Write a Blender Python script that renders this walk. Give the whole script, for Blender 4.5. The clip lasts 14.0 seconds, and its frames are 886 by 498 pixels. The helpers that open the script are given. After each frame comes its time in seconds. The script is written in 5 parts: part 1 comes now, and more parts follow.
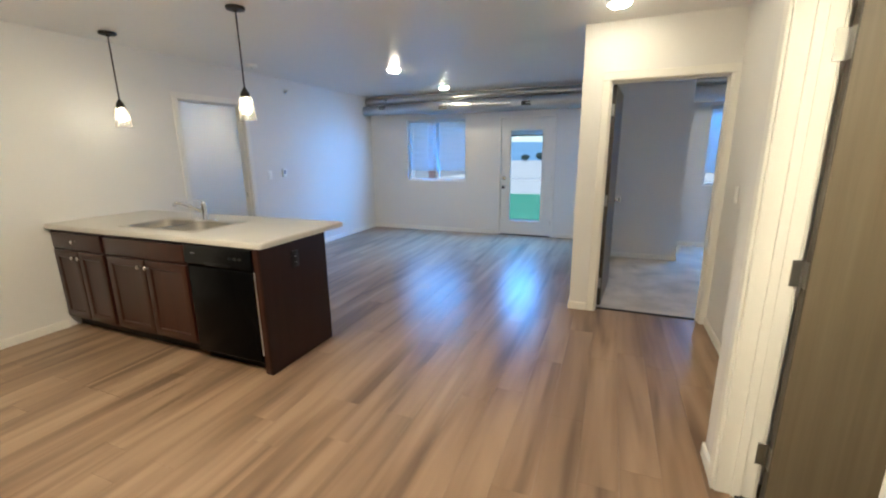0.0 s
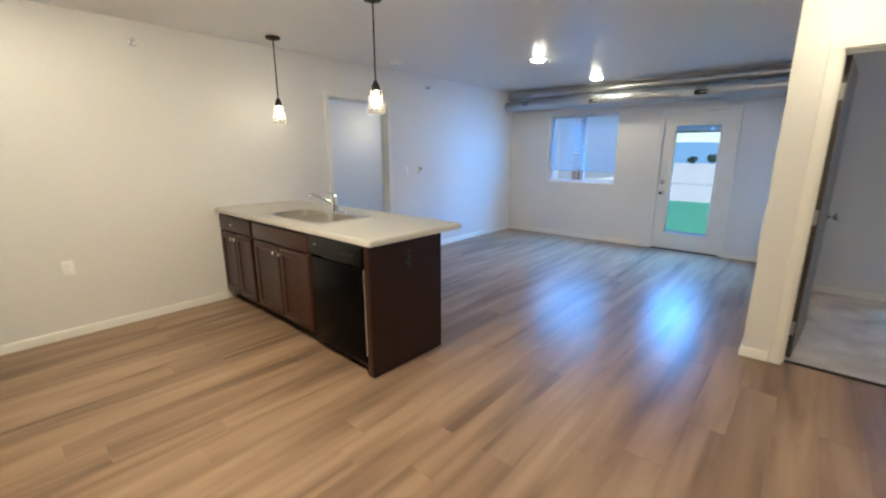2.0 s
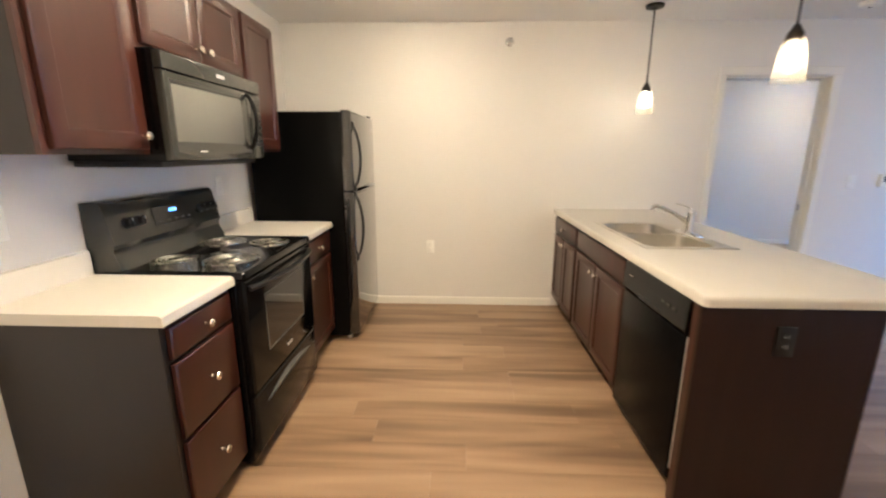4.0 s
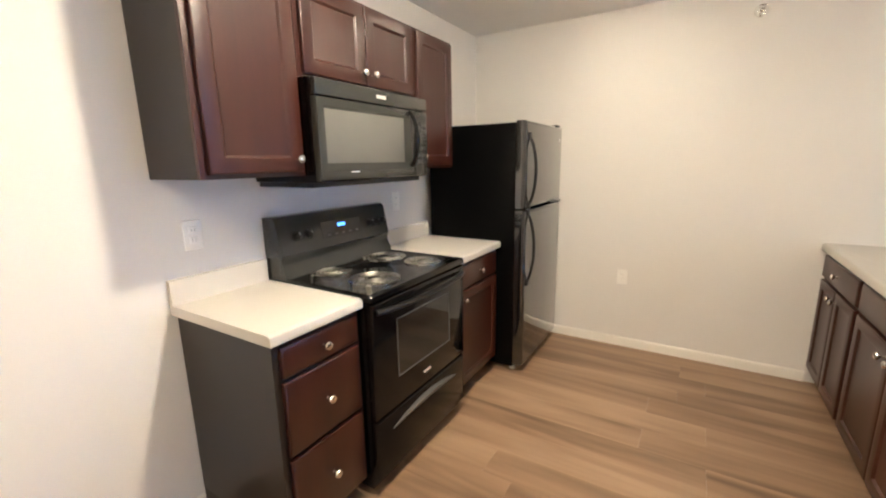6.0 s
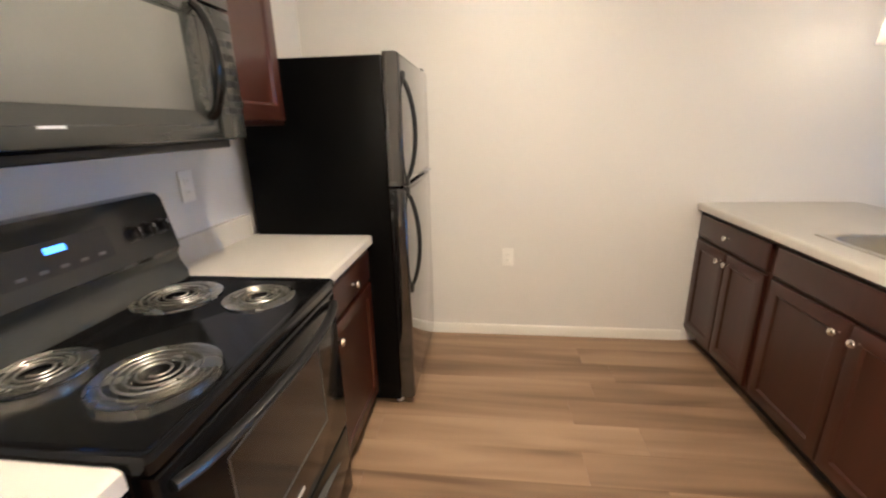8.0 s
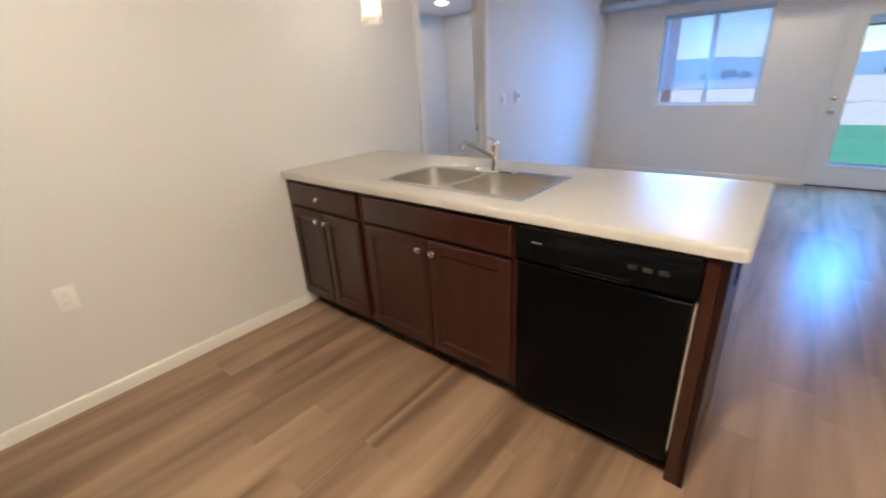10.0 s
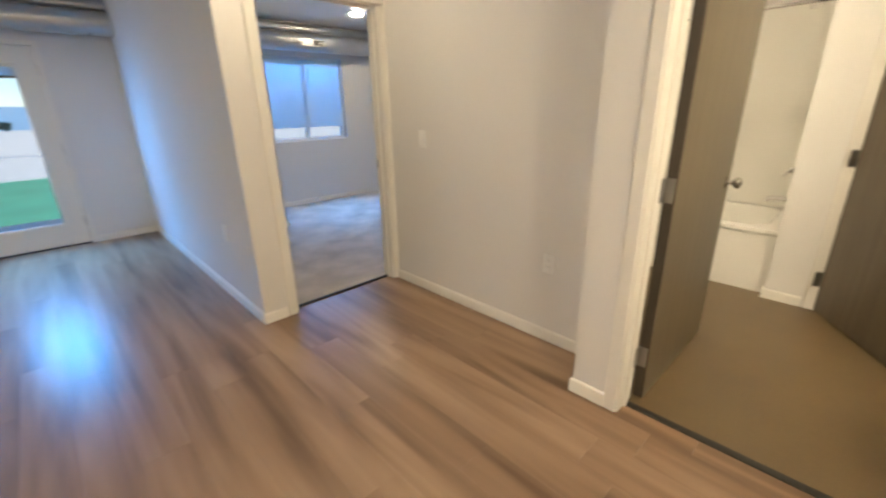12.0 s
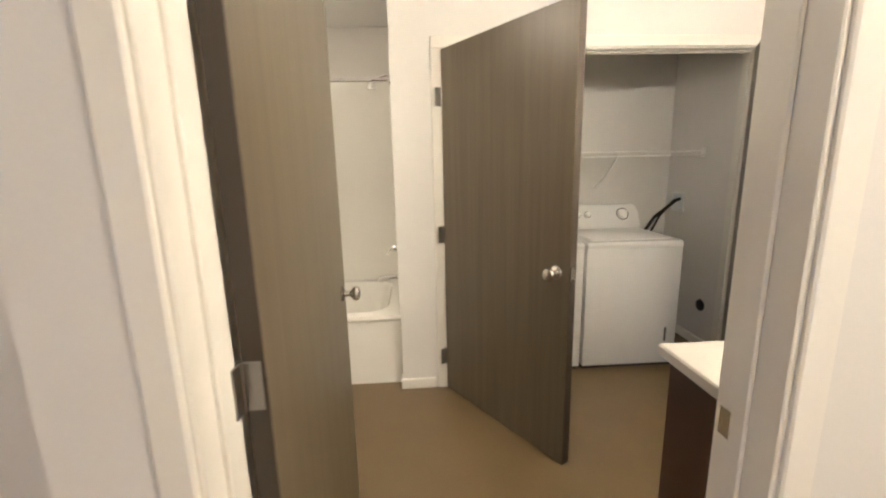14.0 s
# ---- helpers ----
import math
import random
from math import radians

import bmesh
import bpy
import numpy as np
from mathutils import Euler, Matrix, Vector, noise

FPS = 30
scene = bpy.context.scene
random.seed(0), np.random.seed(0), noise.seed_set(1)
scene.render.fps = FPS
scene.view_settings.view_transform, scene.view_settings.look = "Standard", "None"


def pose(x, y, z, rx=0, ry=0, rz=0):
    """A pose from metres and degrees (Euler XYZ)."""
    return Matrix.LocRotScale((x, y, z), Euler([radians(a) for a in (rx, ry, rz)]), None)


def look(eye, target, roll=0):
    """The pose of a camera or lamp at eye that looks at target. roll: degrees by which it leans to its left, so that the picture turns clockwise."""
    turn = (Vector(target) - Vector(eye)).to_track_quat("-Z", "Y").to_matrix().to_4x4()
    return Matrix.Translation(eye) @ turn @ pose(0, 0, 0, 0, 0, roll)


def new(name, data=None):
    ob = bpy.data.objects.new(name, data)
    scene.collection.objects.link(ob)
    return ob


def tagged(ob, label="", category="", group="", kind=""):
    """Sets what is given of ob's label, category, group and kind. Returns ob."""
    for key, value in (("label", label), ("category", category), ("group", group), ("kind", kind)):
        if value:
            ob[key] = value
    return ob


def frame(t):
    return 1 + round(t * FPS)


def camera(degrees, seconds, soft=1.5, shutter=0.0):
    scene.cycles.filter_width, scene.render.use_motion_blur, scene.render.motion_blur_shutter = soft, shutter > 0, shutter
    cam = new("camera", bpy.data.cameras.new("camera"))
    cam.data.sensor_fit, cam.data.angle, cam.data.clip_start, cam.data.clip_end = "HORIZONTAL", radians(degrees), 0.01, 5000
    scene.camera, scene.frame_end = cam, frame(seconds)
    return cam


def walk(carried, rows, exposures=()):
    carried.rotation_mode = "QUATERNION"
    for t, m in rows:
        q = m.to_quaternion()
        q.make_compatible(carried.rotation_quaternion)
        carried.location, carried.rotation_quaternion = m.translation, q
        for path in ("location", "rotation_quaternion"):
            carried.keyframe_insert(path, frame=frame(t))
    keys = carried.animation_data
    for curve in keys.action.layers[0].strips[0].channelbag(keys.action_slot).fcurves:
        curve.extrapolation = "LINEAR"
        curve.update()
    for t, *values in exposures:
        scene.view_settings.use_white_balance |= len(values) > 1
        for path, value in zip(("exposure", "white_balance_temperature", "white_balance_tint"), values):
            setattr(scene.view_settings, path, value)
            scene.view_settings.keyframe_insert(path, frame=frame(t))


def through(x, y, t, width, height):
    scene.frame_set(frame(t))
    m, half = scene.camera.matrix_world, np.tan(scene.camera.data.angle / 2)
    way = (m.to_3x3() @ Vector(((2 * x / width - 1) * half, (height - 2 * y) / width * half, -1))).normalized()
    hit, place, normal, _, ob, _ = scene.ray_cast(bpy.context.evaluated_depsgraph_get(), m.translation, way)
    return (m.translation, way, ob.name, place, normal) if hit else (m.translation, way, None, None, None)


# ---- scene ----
cam = camera(94.0, 14.0, 2.1, 0.25)
PATH = [
    (0, (1.099, 2.074, 1.461), (0.370, 3.878, 0.997), -0.7),
    (0.5, (1.138, 2.104, 1.453), (0.337, 3.880, 0.996), -0.8),
    (1, (1.150, 2.154, 1.450), (0.254, 3.884, 0.996), -0.6),
    (1.5, (1.121, 2.254, 1.438), (0.055, 3.885, 0.988), -0.4),
    (2, (1.015, 2.459, 1.430), (-0.272, 3.918, 0.970), -0.1),
    (2.5, (0.961, 2.655, 1.415), (-0.581, 3.835, 0.940), 0.2),
    (3, (0.876, 2.888, 1.384), (-0.880, 3.720, 0.912), 0.3),
    (3.5, (0.768, 3.055, 1.362), (-1.143, 3.430, 0.890), 0.3),
    (4, (0.511, 3.086, 1.400), (-1.434, 3.022, 0.945), 0.2),
    (4.2, (0.414, 3.102, 1.415), (-1.523, 2.880, 0.969), 0.2),
    (6.3, (0.030, 3.287, 1.432), (-1.625, 2.243, 1.023), -1.1),
    (6.5, (-0.036, 3.244, 1.422), (-1.706, 2.223, 1.010), -1.0),
    (7, (-0.200, 3.040, 1.446), (-1.939, 2.165, 0.991), -0.8),
    (7.2, (-0.278, 2.968, 1.436), (-2.051, 2.170, 0.968), -0.8),
    (9.3, (-0.928, 2.562, 1.368), (-2.540, 3.471, 0.620), -2.2),
    (9.5, (-0.885, 2.636, 1.371), (-2.425, 3.670, 0.620), -2.7),
    (10, (-0.846, 2.690, 1.362), (-2.055, 4.096, 0.613), -3.1),
    (10.5, (-0.713, 2.804, 1.366), (-1.500, 4.485, 0.622), -3.5),
    (11, (-0.474, 2.977, 1.361), (-0.657, 4.836, 0.647), -3.5),
    (11.5, (-0.273, 3.145, 1.338), (0.349, 4.915, 0.646), -2.4),
    (12, (-0.011, 3.333, 1.344), (1.292, 4.702, 0.691), -1.2),
    (12.5, (0.290, 3.417, 1.343), (1.958, 4.348, 0.759), -1.1),
    (13, (0.560, 3.483, 1.376), (2.428, 3.990, 0.873), -0.9),
    (13.5, (0.787, 3.558, 1.407), (2.733, 3.706, 0.972), -0.7),
    (14, (1.041, 3.566, 1.407), (2.998, 3.455, 1.010), -1.3),
]
EXPOSURES = [(0, 0.15, 5340, 1), (2.5, 0.21, 5400, 2), (3.4, 0.41, 5900, 5), (4, 0.49, 5800, 8), (6.5, 0.40, 5470, 9), (7.2, 0.40, 5500, 11), (9.5, 0.36, 5450, 11), (10.1, 0.20, 5370, 9), (10.5, 0.18, 5400, 9), (11.2, 0.31, 5760, 6), (12, 0.15, 5800, 5), (12.5, 0.15, 5870, 4), (13.3, 0.22, 5400, 5), (14, 0.10, 5280, 9)]
walk(cam, [(t, look(eye, target, roll)) for t, eye, target, roll in PATH], EXPOSURES)

# ---- world and light ----
SKY, SUN = 0.15, 5.0
KITCHEN_LAMP, HALL_LAMP, NOOK_LAMP, LIVING_LAMP, ROOM_LAMP, BATH_LAMP = 850.0, 500.0, 165.0, 155.0, 240.0, 320.0
WEST_LAMP = 120.0
WARM = (1.0, 0.77, 0.49)
world = bpy.data.worlds.new("world")
scene.world = world
world.use_nodes = True
wn = world.node_tree.nodes
sky = wn.new("ShaderNodeTexSky")
sky.sky_type, sky.sun_disc, sky.sun_elevation, sky.sun_rotation = "NISHITA", False, radians(50), radians(160)
sky.air_density, sky.dust_density, sky.ozone_density = 0.8, 0.2, 1.5
world.node_tree.links.new(sky.outputs[0], wn["Background"].inputs[0])
wn["Background"].inputs[1].default_value = SKY
sun = new("sun", bpy.data.lights.new("sun", "SUN"))
sun.data.energy, sun.data.angle, sun.data.color = SUN, radians(10), (1.0, 0.94, 0.86)
sun.matrix_world = look((0, 0, 0), (-0.25, 0.62, -0.80))


def sky_light(name, eye, target, w, h, spread, power, colour=(0.13, 0.43, 1.0)):
    """Sky light at a glazed opening of the north front."""
    lamp = new(name, bpy.data.lights.new(name, "AREA"))
    lamp.data.shape, lamp.data.size, lamp.data.size_y, lamp.data.spread = "RECTANGLE", w, h, radians(spread)
    lamp.data.energy, lamp.data.color = power, colour
    lamp.matrix_world = look(eye, target)


# falling in and slanting down into the room
for name, x, z, w, power in (("sky_light_window", -1.88, 1.50, 1.05, 22), ("sky_light_door", -0.24, 1.20, 0.50, 20), ("sky_light_bedroom", 2.94, 1.50, 1.10, 13), ("sky_light_west_room", -3.99, 1.50, 1.05, 22)):
    sky_light(name, (x, 9.02, z), (x, 9.02 - 0.62, z - 0.78), w, 0.42, 96, power)
# falling on the blinds from the open sky above
for name, x in (("sky_on_window", -1.88), ("sky_on_bedroom", 2.94), ("sky_on_west_room", -3.99)):
    sky_light(name, (x, 10.30, 2.66), (x, 9.27, 1.55), 1.3, 0.6, 120, 46 if x < 0 else 36, (0.08, 0.36, 1.0))
# falling in slantwise on the side walls
sky_light("sky_on_west_wall", (-1.75, 9.08, 1.45), (-2.50, 8.43, 1.32), 0.8, 0.9, 84, 8)
sky_light("sky_deep_window", (-1.88, 9.08, 1.45), (-0.9, 1.6, 0.70), 0.9, 0.8, 34, 2.0, (0.26, 0.54, 1.0))
sky_light("sky_on_partition", (-0.24, 9.08, 1.10), (0.61, 8.55, 1.00), 0.4, 1.3, 80, 5)


# ---- materials ----
def material(name, base, rough=0.5, metal=0.0, var=0.0, scale=3.0, fine=60.0, bump=0.0, stretch=(1, 1, 1), spec=0.5, coat=0.0, rough_var=0.0):
    """A painted, plastic or metal surface with variation at two scales and a fine relief."""
    m = bpy.data.materials.new(name)
    m.use_nodes = True
    n, li = m.node_tree.nodes, m.node_tree.links
    p = n["Principled BSDF"]
    p.inputs["Base Color"].default_value = (*base, 1)
    p.inputs["Roughness"].default_value, p.inputs["Metallic"].default_value = rough, metal
    p.inputs["Specular IOR Level"].default_value, p.inputs["Coat Weight"].default_value = spec, coat
    tc, mp = n.new("ShaderNodeTexCoord"), n.new("ShaderNodeMapping")
    mp.inputs["Scale"].default_value = stretch
    li.new(tc.outputs["Object"], mp.inputs[0])
    big, small = n.new("ShaderNodeTexNoise"), n.new("ShaderNodeTexNoise")
    big.inputs["Scale"].default_value, small.inputs["Scale"].default_value = scale, fine
    big.inputs["Detail"].default_value, small.inputs["Detail"].default_value = 4, 3
    li.new(mp.outputs[0], big.inputs["Vector"]), li.new(mp.outputs[0], small.inputs["Vector"])
    if var:
        add = n.new("ShaderNodeMath")
        add.operation = "ADD"
        li.new(big.outputs[0], add.inputs[0]), li.new(small.outputs[0], add.inputs[1])
        ramp = n.new("ShaderNodeMapRange")
        ramp.inputs["From Min"].default_value, ramp.inputs["From Max"].default_value = 0.6, 1.4
        ramp.inputs["To Min"].default_value, ramp.inputs["To Max"].default_value = 1 - var, 1 + var
        li.new(add.outputs[0], ramp.inputs["Value"])
        mul = n.new("ShaderNodeVectorMath")
        mul.operation = "SCALE"
        mul.inputs[0].default_value = base
        li.new(ramp.outputs[0], mul.inputs["Scale"])
        li.new(mul.outputs[0], p.inputs["Base Color"])
    if rough_var:
        rr = n.new("ShaderNodeMapRange")
        rr.inputs["From Min"].default_value, rr.inputs["From Max"].default_value = 0.3, 0.7
        rr.inputs["To Min"].default_value, rr.inputs["To Max"].default_value = max(0.02, rough - rough_var), rough + rough_var
        li.new(big.outputs[0], rr.inputs["Value"]), li.new(rr.outputs[0], p.inputs["Roughness"])
    if bump:
        b = n.new("ShaderNodeBump")
        b.inputs["Strength"].default_value, b.inputs["Distance"].default_value = bump, 0.003
        li.new(small.outputs[0], b.inputs["Height"]), li.new(b.outputs[0], p.inputs["Normal"])
    return m


def wood(name, dark, mid, light, rough, stretch, spread=0.0, bump=0.15, coat=0.0, spots=0.0, spec=0.5, detail=5, fine=0.30, apart=97.0, laid=False):
    """Grain drawn out along the board; each board differs by its own random number. laid: the grain runs on over the boards of a floor."""
    m = bpy.data.materials.new(name)
    m.use_nodes = True
    n, li = m.node_tree.nodes, m.node_tree.links
    p = n["Principled BSDF"]
    tc, mp, info = n.new("ShaderNodeTexCoord"), n.new("ShaderNodeMapping"), n.new("ShaderNodeObjectInfo")
    mp.inputs["Scale"].default_value = stretch
    li.new(n.new("ShaderNodeNewGeometry").outputs["Position"] if laid else tc.outputs["Object"], mp.inputs[0])
    far = n.new("ShaderNodeMath")
    far.operation, far.inputs[1].default_value = "MULTIPLY", apart
    li.new(info.outputs["Random"], far.inputs[0])
    out = []
    for k, (sc, det, dist) in enumerate(((1.0, detail, 0.6), (3.6, 6, 0.3), (0.35, 2, 0.2))):
        t = n.new("ShaderNodeTexNoise")
        t.noise_dimensions = "4D"
        t.inputs["Scale"].default_value, t.inputs["Detail"].default_value, t.inputs["Distortion"].default_value = sc, det, dist
        li.new(mp.outputs[0], t.inputs["Vector"]), li.new(far.outputs[0], t.inputs["W"])
        out.append(t.outputs[0])
    mix = n.new("ShaderNodeMath")
    mix.operation, mix.inputs[1].default_value = "MULTIPLY_ADD", 1 - fine
    half = n.new("ShaderNodeMath")
    half.operation, half.inputs[1].default_value = "MULTIPLY", fine
    li.new(out[1], half.inputs[0]), li.new(out[0], mix.inputs[0]), li.new(half.outputs[0], mix.inputs[2])
    tone = n.new("ShaderNodeMath")
    tone.operation, tone.inputs[1].default_value = "MULTIPLY_ADD", spread
    li.new(info.outputs["Random"], tone.inputs[0]), li.new(mix.outputs[0], tone.inputs[2])
    low = n.new("ShaderNodeMath")
    low.operation, low.inputs[1].default_value = "MULTIPLY_ADD", spots
    li.new(out[2], low.inputs[0]), li.new(tone.outputs[0], low.inputs[2])
    ramp = n.new("ShaderNodeValToRGB")
    e = ramp.color_ramp.elements
    shift = spread / 2 + spots / 2
    e[0].position, e[0].color = 0.34 + shift, (*dark, 1)
    e[1].position, e[1].color = 0.67 + shift, (*light, 1)
    c = e.new(0.5 + shift)
    c.color = (*mid, 1)
    li.new(low.outputs[0], ramp.inputs[0]), li.new(ramp.outputs[0], p.inputs["Base Color"])
    p.inputs["Roughness"].default_value, p.inputs["Coat Weight"].default_value = rough, coat
    p.inputs["Coat Roughness"].default_value, p.inputs["Specular IOR Level"].default_value = 0.27, spec
    b = n.new("ShaderNodeBump")
    b.inputs["Strength"].default_value, b.inputs["Distance"].default_value = bump, 0.001
    li.new(out[1], b.inputs["Height"]), li.new(b.outputs[0], p.inputs["Normal"])
    return m


def glowing(name, colour, strength):
    m = bpy.data.materials.new(name)
    m.use_nodes = True
    p = m.node_tree.nodes["Principled BSDF"]
    p.inputs["Base Color"].default_value = (0.8, 0.8, 0.8, 1)
    p.inputs["Emission Color"].default_value, p.inputs["Emission Strength"].default_value = (*colour, 1), strength
    return m


def glass(name, rough=0.0, tint=(1, 1, 1), see=0.9):
    """Thin glazing: mostly clear, with a mirror-like gloss."""
    m = bpy.data.materials.new(name)
    m.use_nodes = True
    n, li = m.node_tree.nodes, m.node_tree.links
    n.remove(n["Principled BSDF"])
    tr, gl, mx, fr = n.new("ShaderNodeBsdfTransparent"), n.new("ShaderNodeBsdfGlossy"), n.new("ShaderNodeMixShader"), n.new("ShaderNodeFresnel")
    tr.inputs[0].default_value, gl.inputs["Roughness"].default_value = (*(c * see for c in tint), 1), rough
    li.new(fr.outputs[0], mx.inputs[0]), li.new(tr.outputs[0], mx.inputs[1]), li.new(gl.outputs[0], mx.inputs[2])
    li.new(mx.outputs[0], n["Material Output"].inputs[0])
    return m


def translucent(name, base, through=0.5):
    m = bpy.data.materials.new(name)
    m.use_nodes = True
    n, li = m.node_tree.nodes, m.node_tree.links
    p = n["Principled BSDF"]
    p.inputs["Base Color"].default_value, p.inputs["Roughness"].default_value = (*base, 1), 0.45
    t, mx = n.new("ShaderNodeBsdfTranslucent"), n.new("ShaderNodeMixShader")
    t.inputs[0].default_value, mx.inputs[0].default_value = (*base, 1), through
    li.new(p.outputs[0], mx.inputs[1]), li.new(t.outputs[0], mx.inputs[2]), li.new(mx.outputs[0], n["Material Output"].inputs[0])
    return m


PAINT = material("wall_paint", (0.775, 0.752, 0.722), 0.55, var=0.025, scale=0.8, fine=180, bump=0.12)
CEIL = material("ceiling_paint", (0.82, 0.81, 0.79), 0.34, var=0.03, scale=0.7, fine=140, bump=0.15, rough_var=0.06)
TRIM = material("trim_paint", (0.83, 0.80, 0.74), 0.35, var=0.02, scale=2, fine=90, bump=0.03)
PLANK = wood("vinyl_plank", (0.152, 0.094, 0.057), (0.286, 0.186, 0.115), (0.382, 0.259, 0.165), 0.33, (6.8, 0.62, 1), spread=0.035, bump=0.03, spots=0.03, detail=2, fine=0.12, spec=0.28, apart=0.8, laid=True)
DOORWOOD = wood("door_veneer", (0.108, 0.085, 0.053), (0.126, 0.100, 0.064), (0.144, 0.116, 0.076), 0.36, (26, 26, 0.7), bump=0.07)
CABINET = wood("cabinet_stain", (0.027, 0.0061, 0.0032), (0.035, 0.0080, 0.0042), (0.046, 0.0110, 0.0058), 0.34, (12, 12, 0.8), spread=0.05, bump=0.03, spec=0.60)
# Darker and less red than the cabinet stain.
PANEL = wood("dark_panel_brown", (0.0130, 0.0048, 0.0036), (0.0165, 0.0063, 0.0047), (0.0205, 0.0082, 0.0062), 0.34, (14, 14, 0.8), bump=0.03, spec=0.30)
SIDE = material("cabinet_side_laminate", (0.0150, 0.0118, 0.0105), 0.42, var=0.10, scale=3, fine=70, bump=0.04, stretch=(8, 8, 0.7))
COUNTER = material("countertop_laminate", (0.535, 0.507, 0.462), 0.34, var=0.035, scale=5, fine=420, bump=0.02, spec=0.20)
BLACK = material("black_enamel", (0.0045, 0.0045, 0.0048), 0.11, var=0.12, scale=4, fine=120, rough_var=0.04, spec=0.24)
BLACKTEX = material("black_textured_steel", (0.0028, 0.0028, 0.0030), 0.22, var=0.15, scale=4, fine=500, bump=0.10, spec=0.06)
BLACKPLASTIC = material("black_plastic", (0.010, 0.010, 0.0105), 0.28, var=0.1, scale=6, fine=200, bump=0.05, spec=0.35)
DARKGLASS = material("oven_glass", (0.016, 0.016, 0.016), 0.06, spec=0.6)
# Glossy black lifted to grey, so the base holds part of the wall's reflection.
SHEENGREY = material("sheen_grey_gloss", (0.030, 0.031, 0.028), 0.17, var=0.08, scale=4, fine=160, spec=0.60)
FRIDGEFRONT = material("black_fridge_front", (0.008, 0.008, 0.0085), 0.09, var=0.12, scale=4, fine=300, bump=0.015, spec=1.0, coat=0.8, rough_var=0.03)
COIL = material("coil_metal", (0.30, 0.295, 0.27), 0.32, 0.9, var=0.1)
DRIPBOWL = material("chrome_drip_bowl", (0.74, 0.73, 0.68), 0.26, 1.0, var=0.05, scale=12, fine=200, rough_var=0.05)
SLOTGREY = material("socket_slot", (0.46, 0.45, 0.43), 0.5)
# Grey mesh window; a bright room's reflection is partly put into its base.
MWGLASS = material("microwave_window", (0.125, 0.124, 0.112), 0.20, var=0.05, scale=5, fine=900, spec=0.6)
STEEL = material("stainless_steel", (0.84, 0.82, 0.78), 0.42, 1.0, var=0.06, scale=6, fine=200, bump=0.05, stretch=(1, 9, 9))
BOWLSTEEL = material("brushed_sink_steel", (0.54, 0.51, 0.46), 0.36, 1.0, var=0.07, scale=5, fine=260, bump=0.04, stretch=(1, 8, 8), rough_var=0.06)
CHROME = material("chrome", (0.80, 0.80, 0.80), 0.08, 1.0, var=0.02)
HINGESTEEL = material("hinge_steel", (0.34, 0.33, 0.31), 0.32, 1.0, var=0.08, scale=20, fine=300)
# Brown of the door leaf's edges, with their shade put into the colour.
EDGESHADE = material("shaded_door_edge", (0.045, 0.034, 0.024), 0.5, var=0.15, scale=8, fine=80, stretch=(1, 1, 0.1))
NICKEL = material("satin_nickel", (0.68, 0.65, 0.60), 0.24, 1.0, var=0.04, scale=20, fine=300)
BRONZE = material("dark_bronze", (0.030, 0.024, 0.020), 0.42, 0.6, var=0.15, scale=20, fine=200)
GALV = material("galvanised_duct", (0.52, 0.53, 0.54), 0.34, 0.9, var=0.10, scale=5, fine=40, bump=0.06, rough_var=0.08)
WHITEPLASTIC = material("white_plastic", (0.90, 0.885, 0.85), 0.35, var=0.02)
APPLIANCE = material("white_appliance_enamel", (0.82, 0.81, 0.79), 0.22, var=0.02, scale=3, fine=200, bump=0.02)
TUBWHITE = material("white_acrylic", (0.84, 0.82, 0.77), 0.18, var=0.015)
CARPET = material("carpet_pile", (0.53, 0.475, 0.42), 0.95, var=0.42, scale=3.6, fine=240, bump=0.9, spec=0.1)
BATHFLOOR = material("sheet_vinyl", (0.130, 0.090, 0.043), 0.42, var=0.10, scale=4, fine=130, bump=0.05)
DARKRUBBER = material("dark_rubber", (0.02, 0.018, 0.016), 0.6, var=0.1)
DULLGREY = material("grey_print", (0.11, 0.11, 0.115), 0.4)
SILVER = material("silver_print", (0.72, 0.72, 0.73), 0.3, 0.6)
VINYL = material("window_vinyl", (0.80, 0.81, 0.82), 0.35, var=0.02)
SLAT = translucent("blind_slat_vinyl", (0.76, 0.79, 0.83), 0.74)
PANE = glass("window_glass")
SHADEGLASS = translucent("frosted_seeded_glass", (0.46, 0.43, 0.37), 0.6)
sn = SHADEGLASS.node_tree
clear, both, seeds, dots = sn.nodes.new("ShaderNodeBsdfTransparent"), sn.nodes.new("ShaderNodeMixShader"), sn.nodes.new("ShaderNodeTexVoronoi"), sn.nodes.new("ShaderNodeMapRange")
seeds.inputs["Scale"].default_value = 140
dots.inputs["From Min"].default_value, dots.inputs["From Max"].default_value, dots.inputs["To Min"].default_value, dots.inputs["To Max"].default_value = 0.1, 0.6, 0.42, 0.16
frosted = sn.nodes["Material Output"].inputs[0].links[0].from_socket
sn.links.new(seeds.outputs["Distance"], dots.inputs["Value"]), sn.links.new(dots.outputs[0], both.inputs[0])
sn.links.new(clear.outputs[0], both.inputs[1]), sn.links.new(frosted, both.inputs[2])
sn.links.new(both.outputs[0], sn.nodes["Material Output"].inputs[0])
BULB = glowing("warm_bulb", (1.0, 0.78, 0.50), 48)
DIFFUSER = glowing("kitchen_diffuser", WARM, KITCHEN_LAMP)
WESTDIFF = glowing("west_kitchen_diffuser", WARM, WEST_LAMP)
HALLDIFF = glowing("hall_diffuser", WARM, HALL_LAMP)
NOOKDIFF = glowing("nook_diffuser", WARM, NOOK_LAMP)
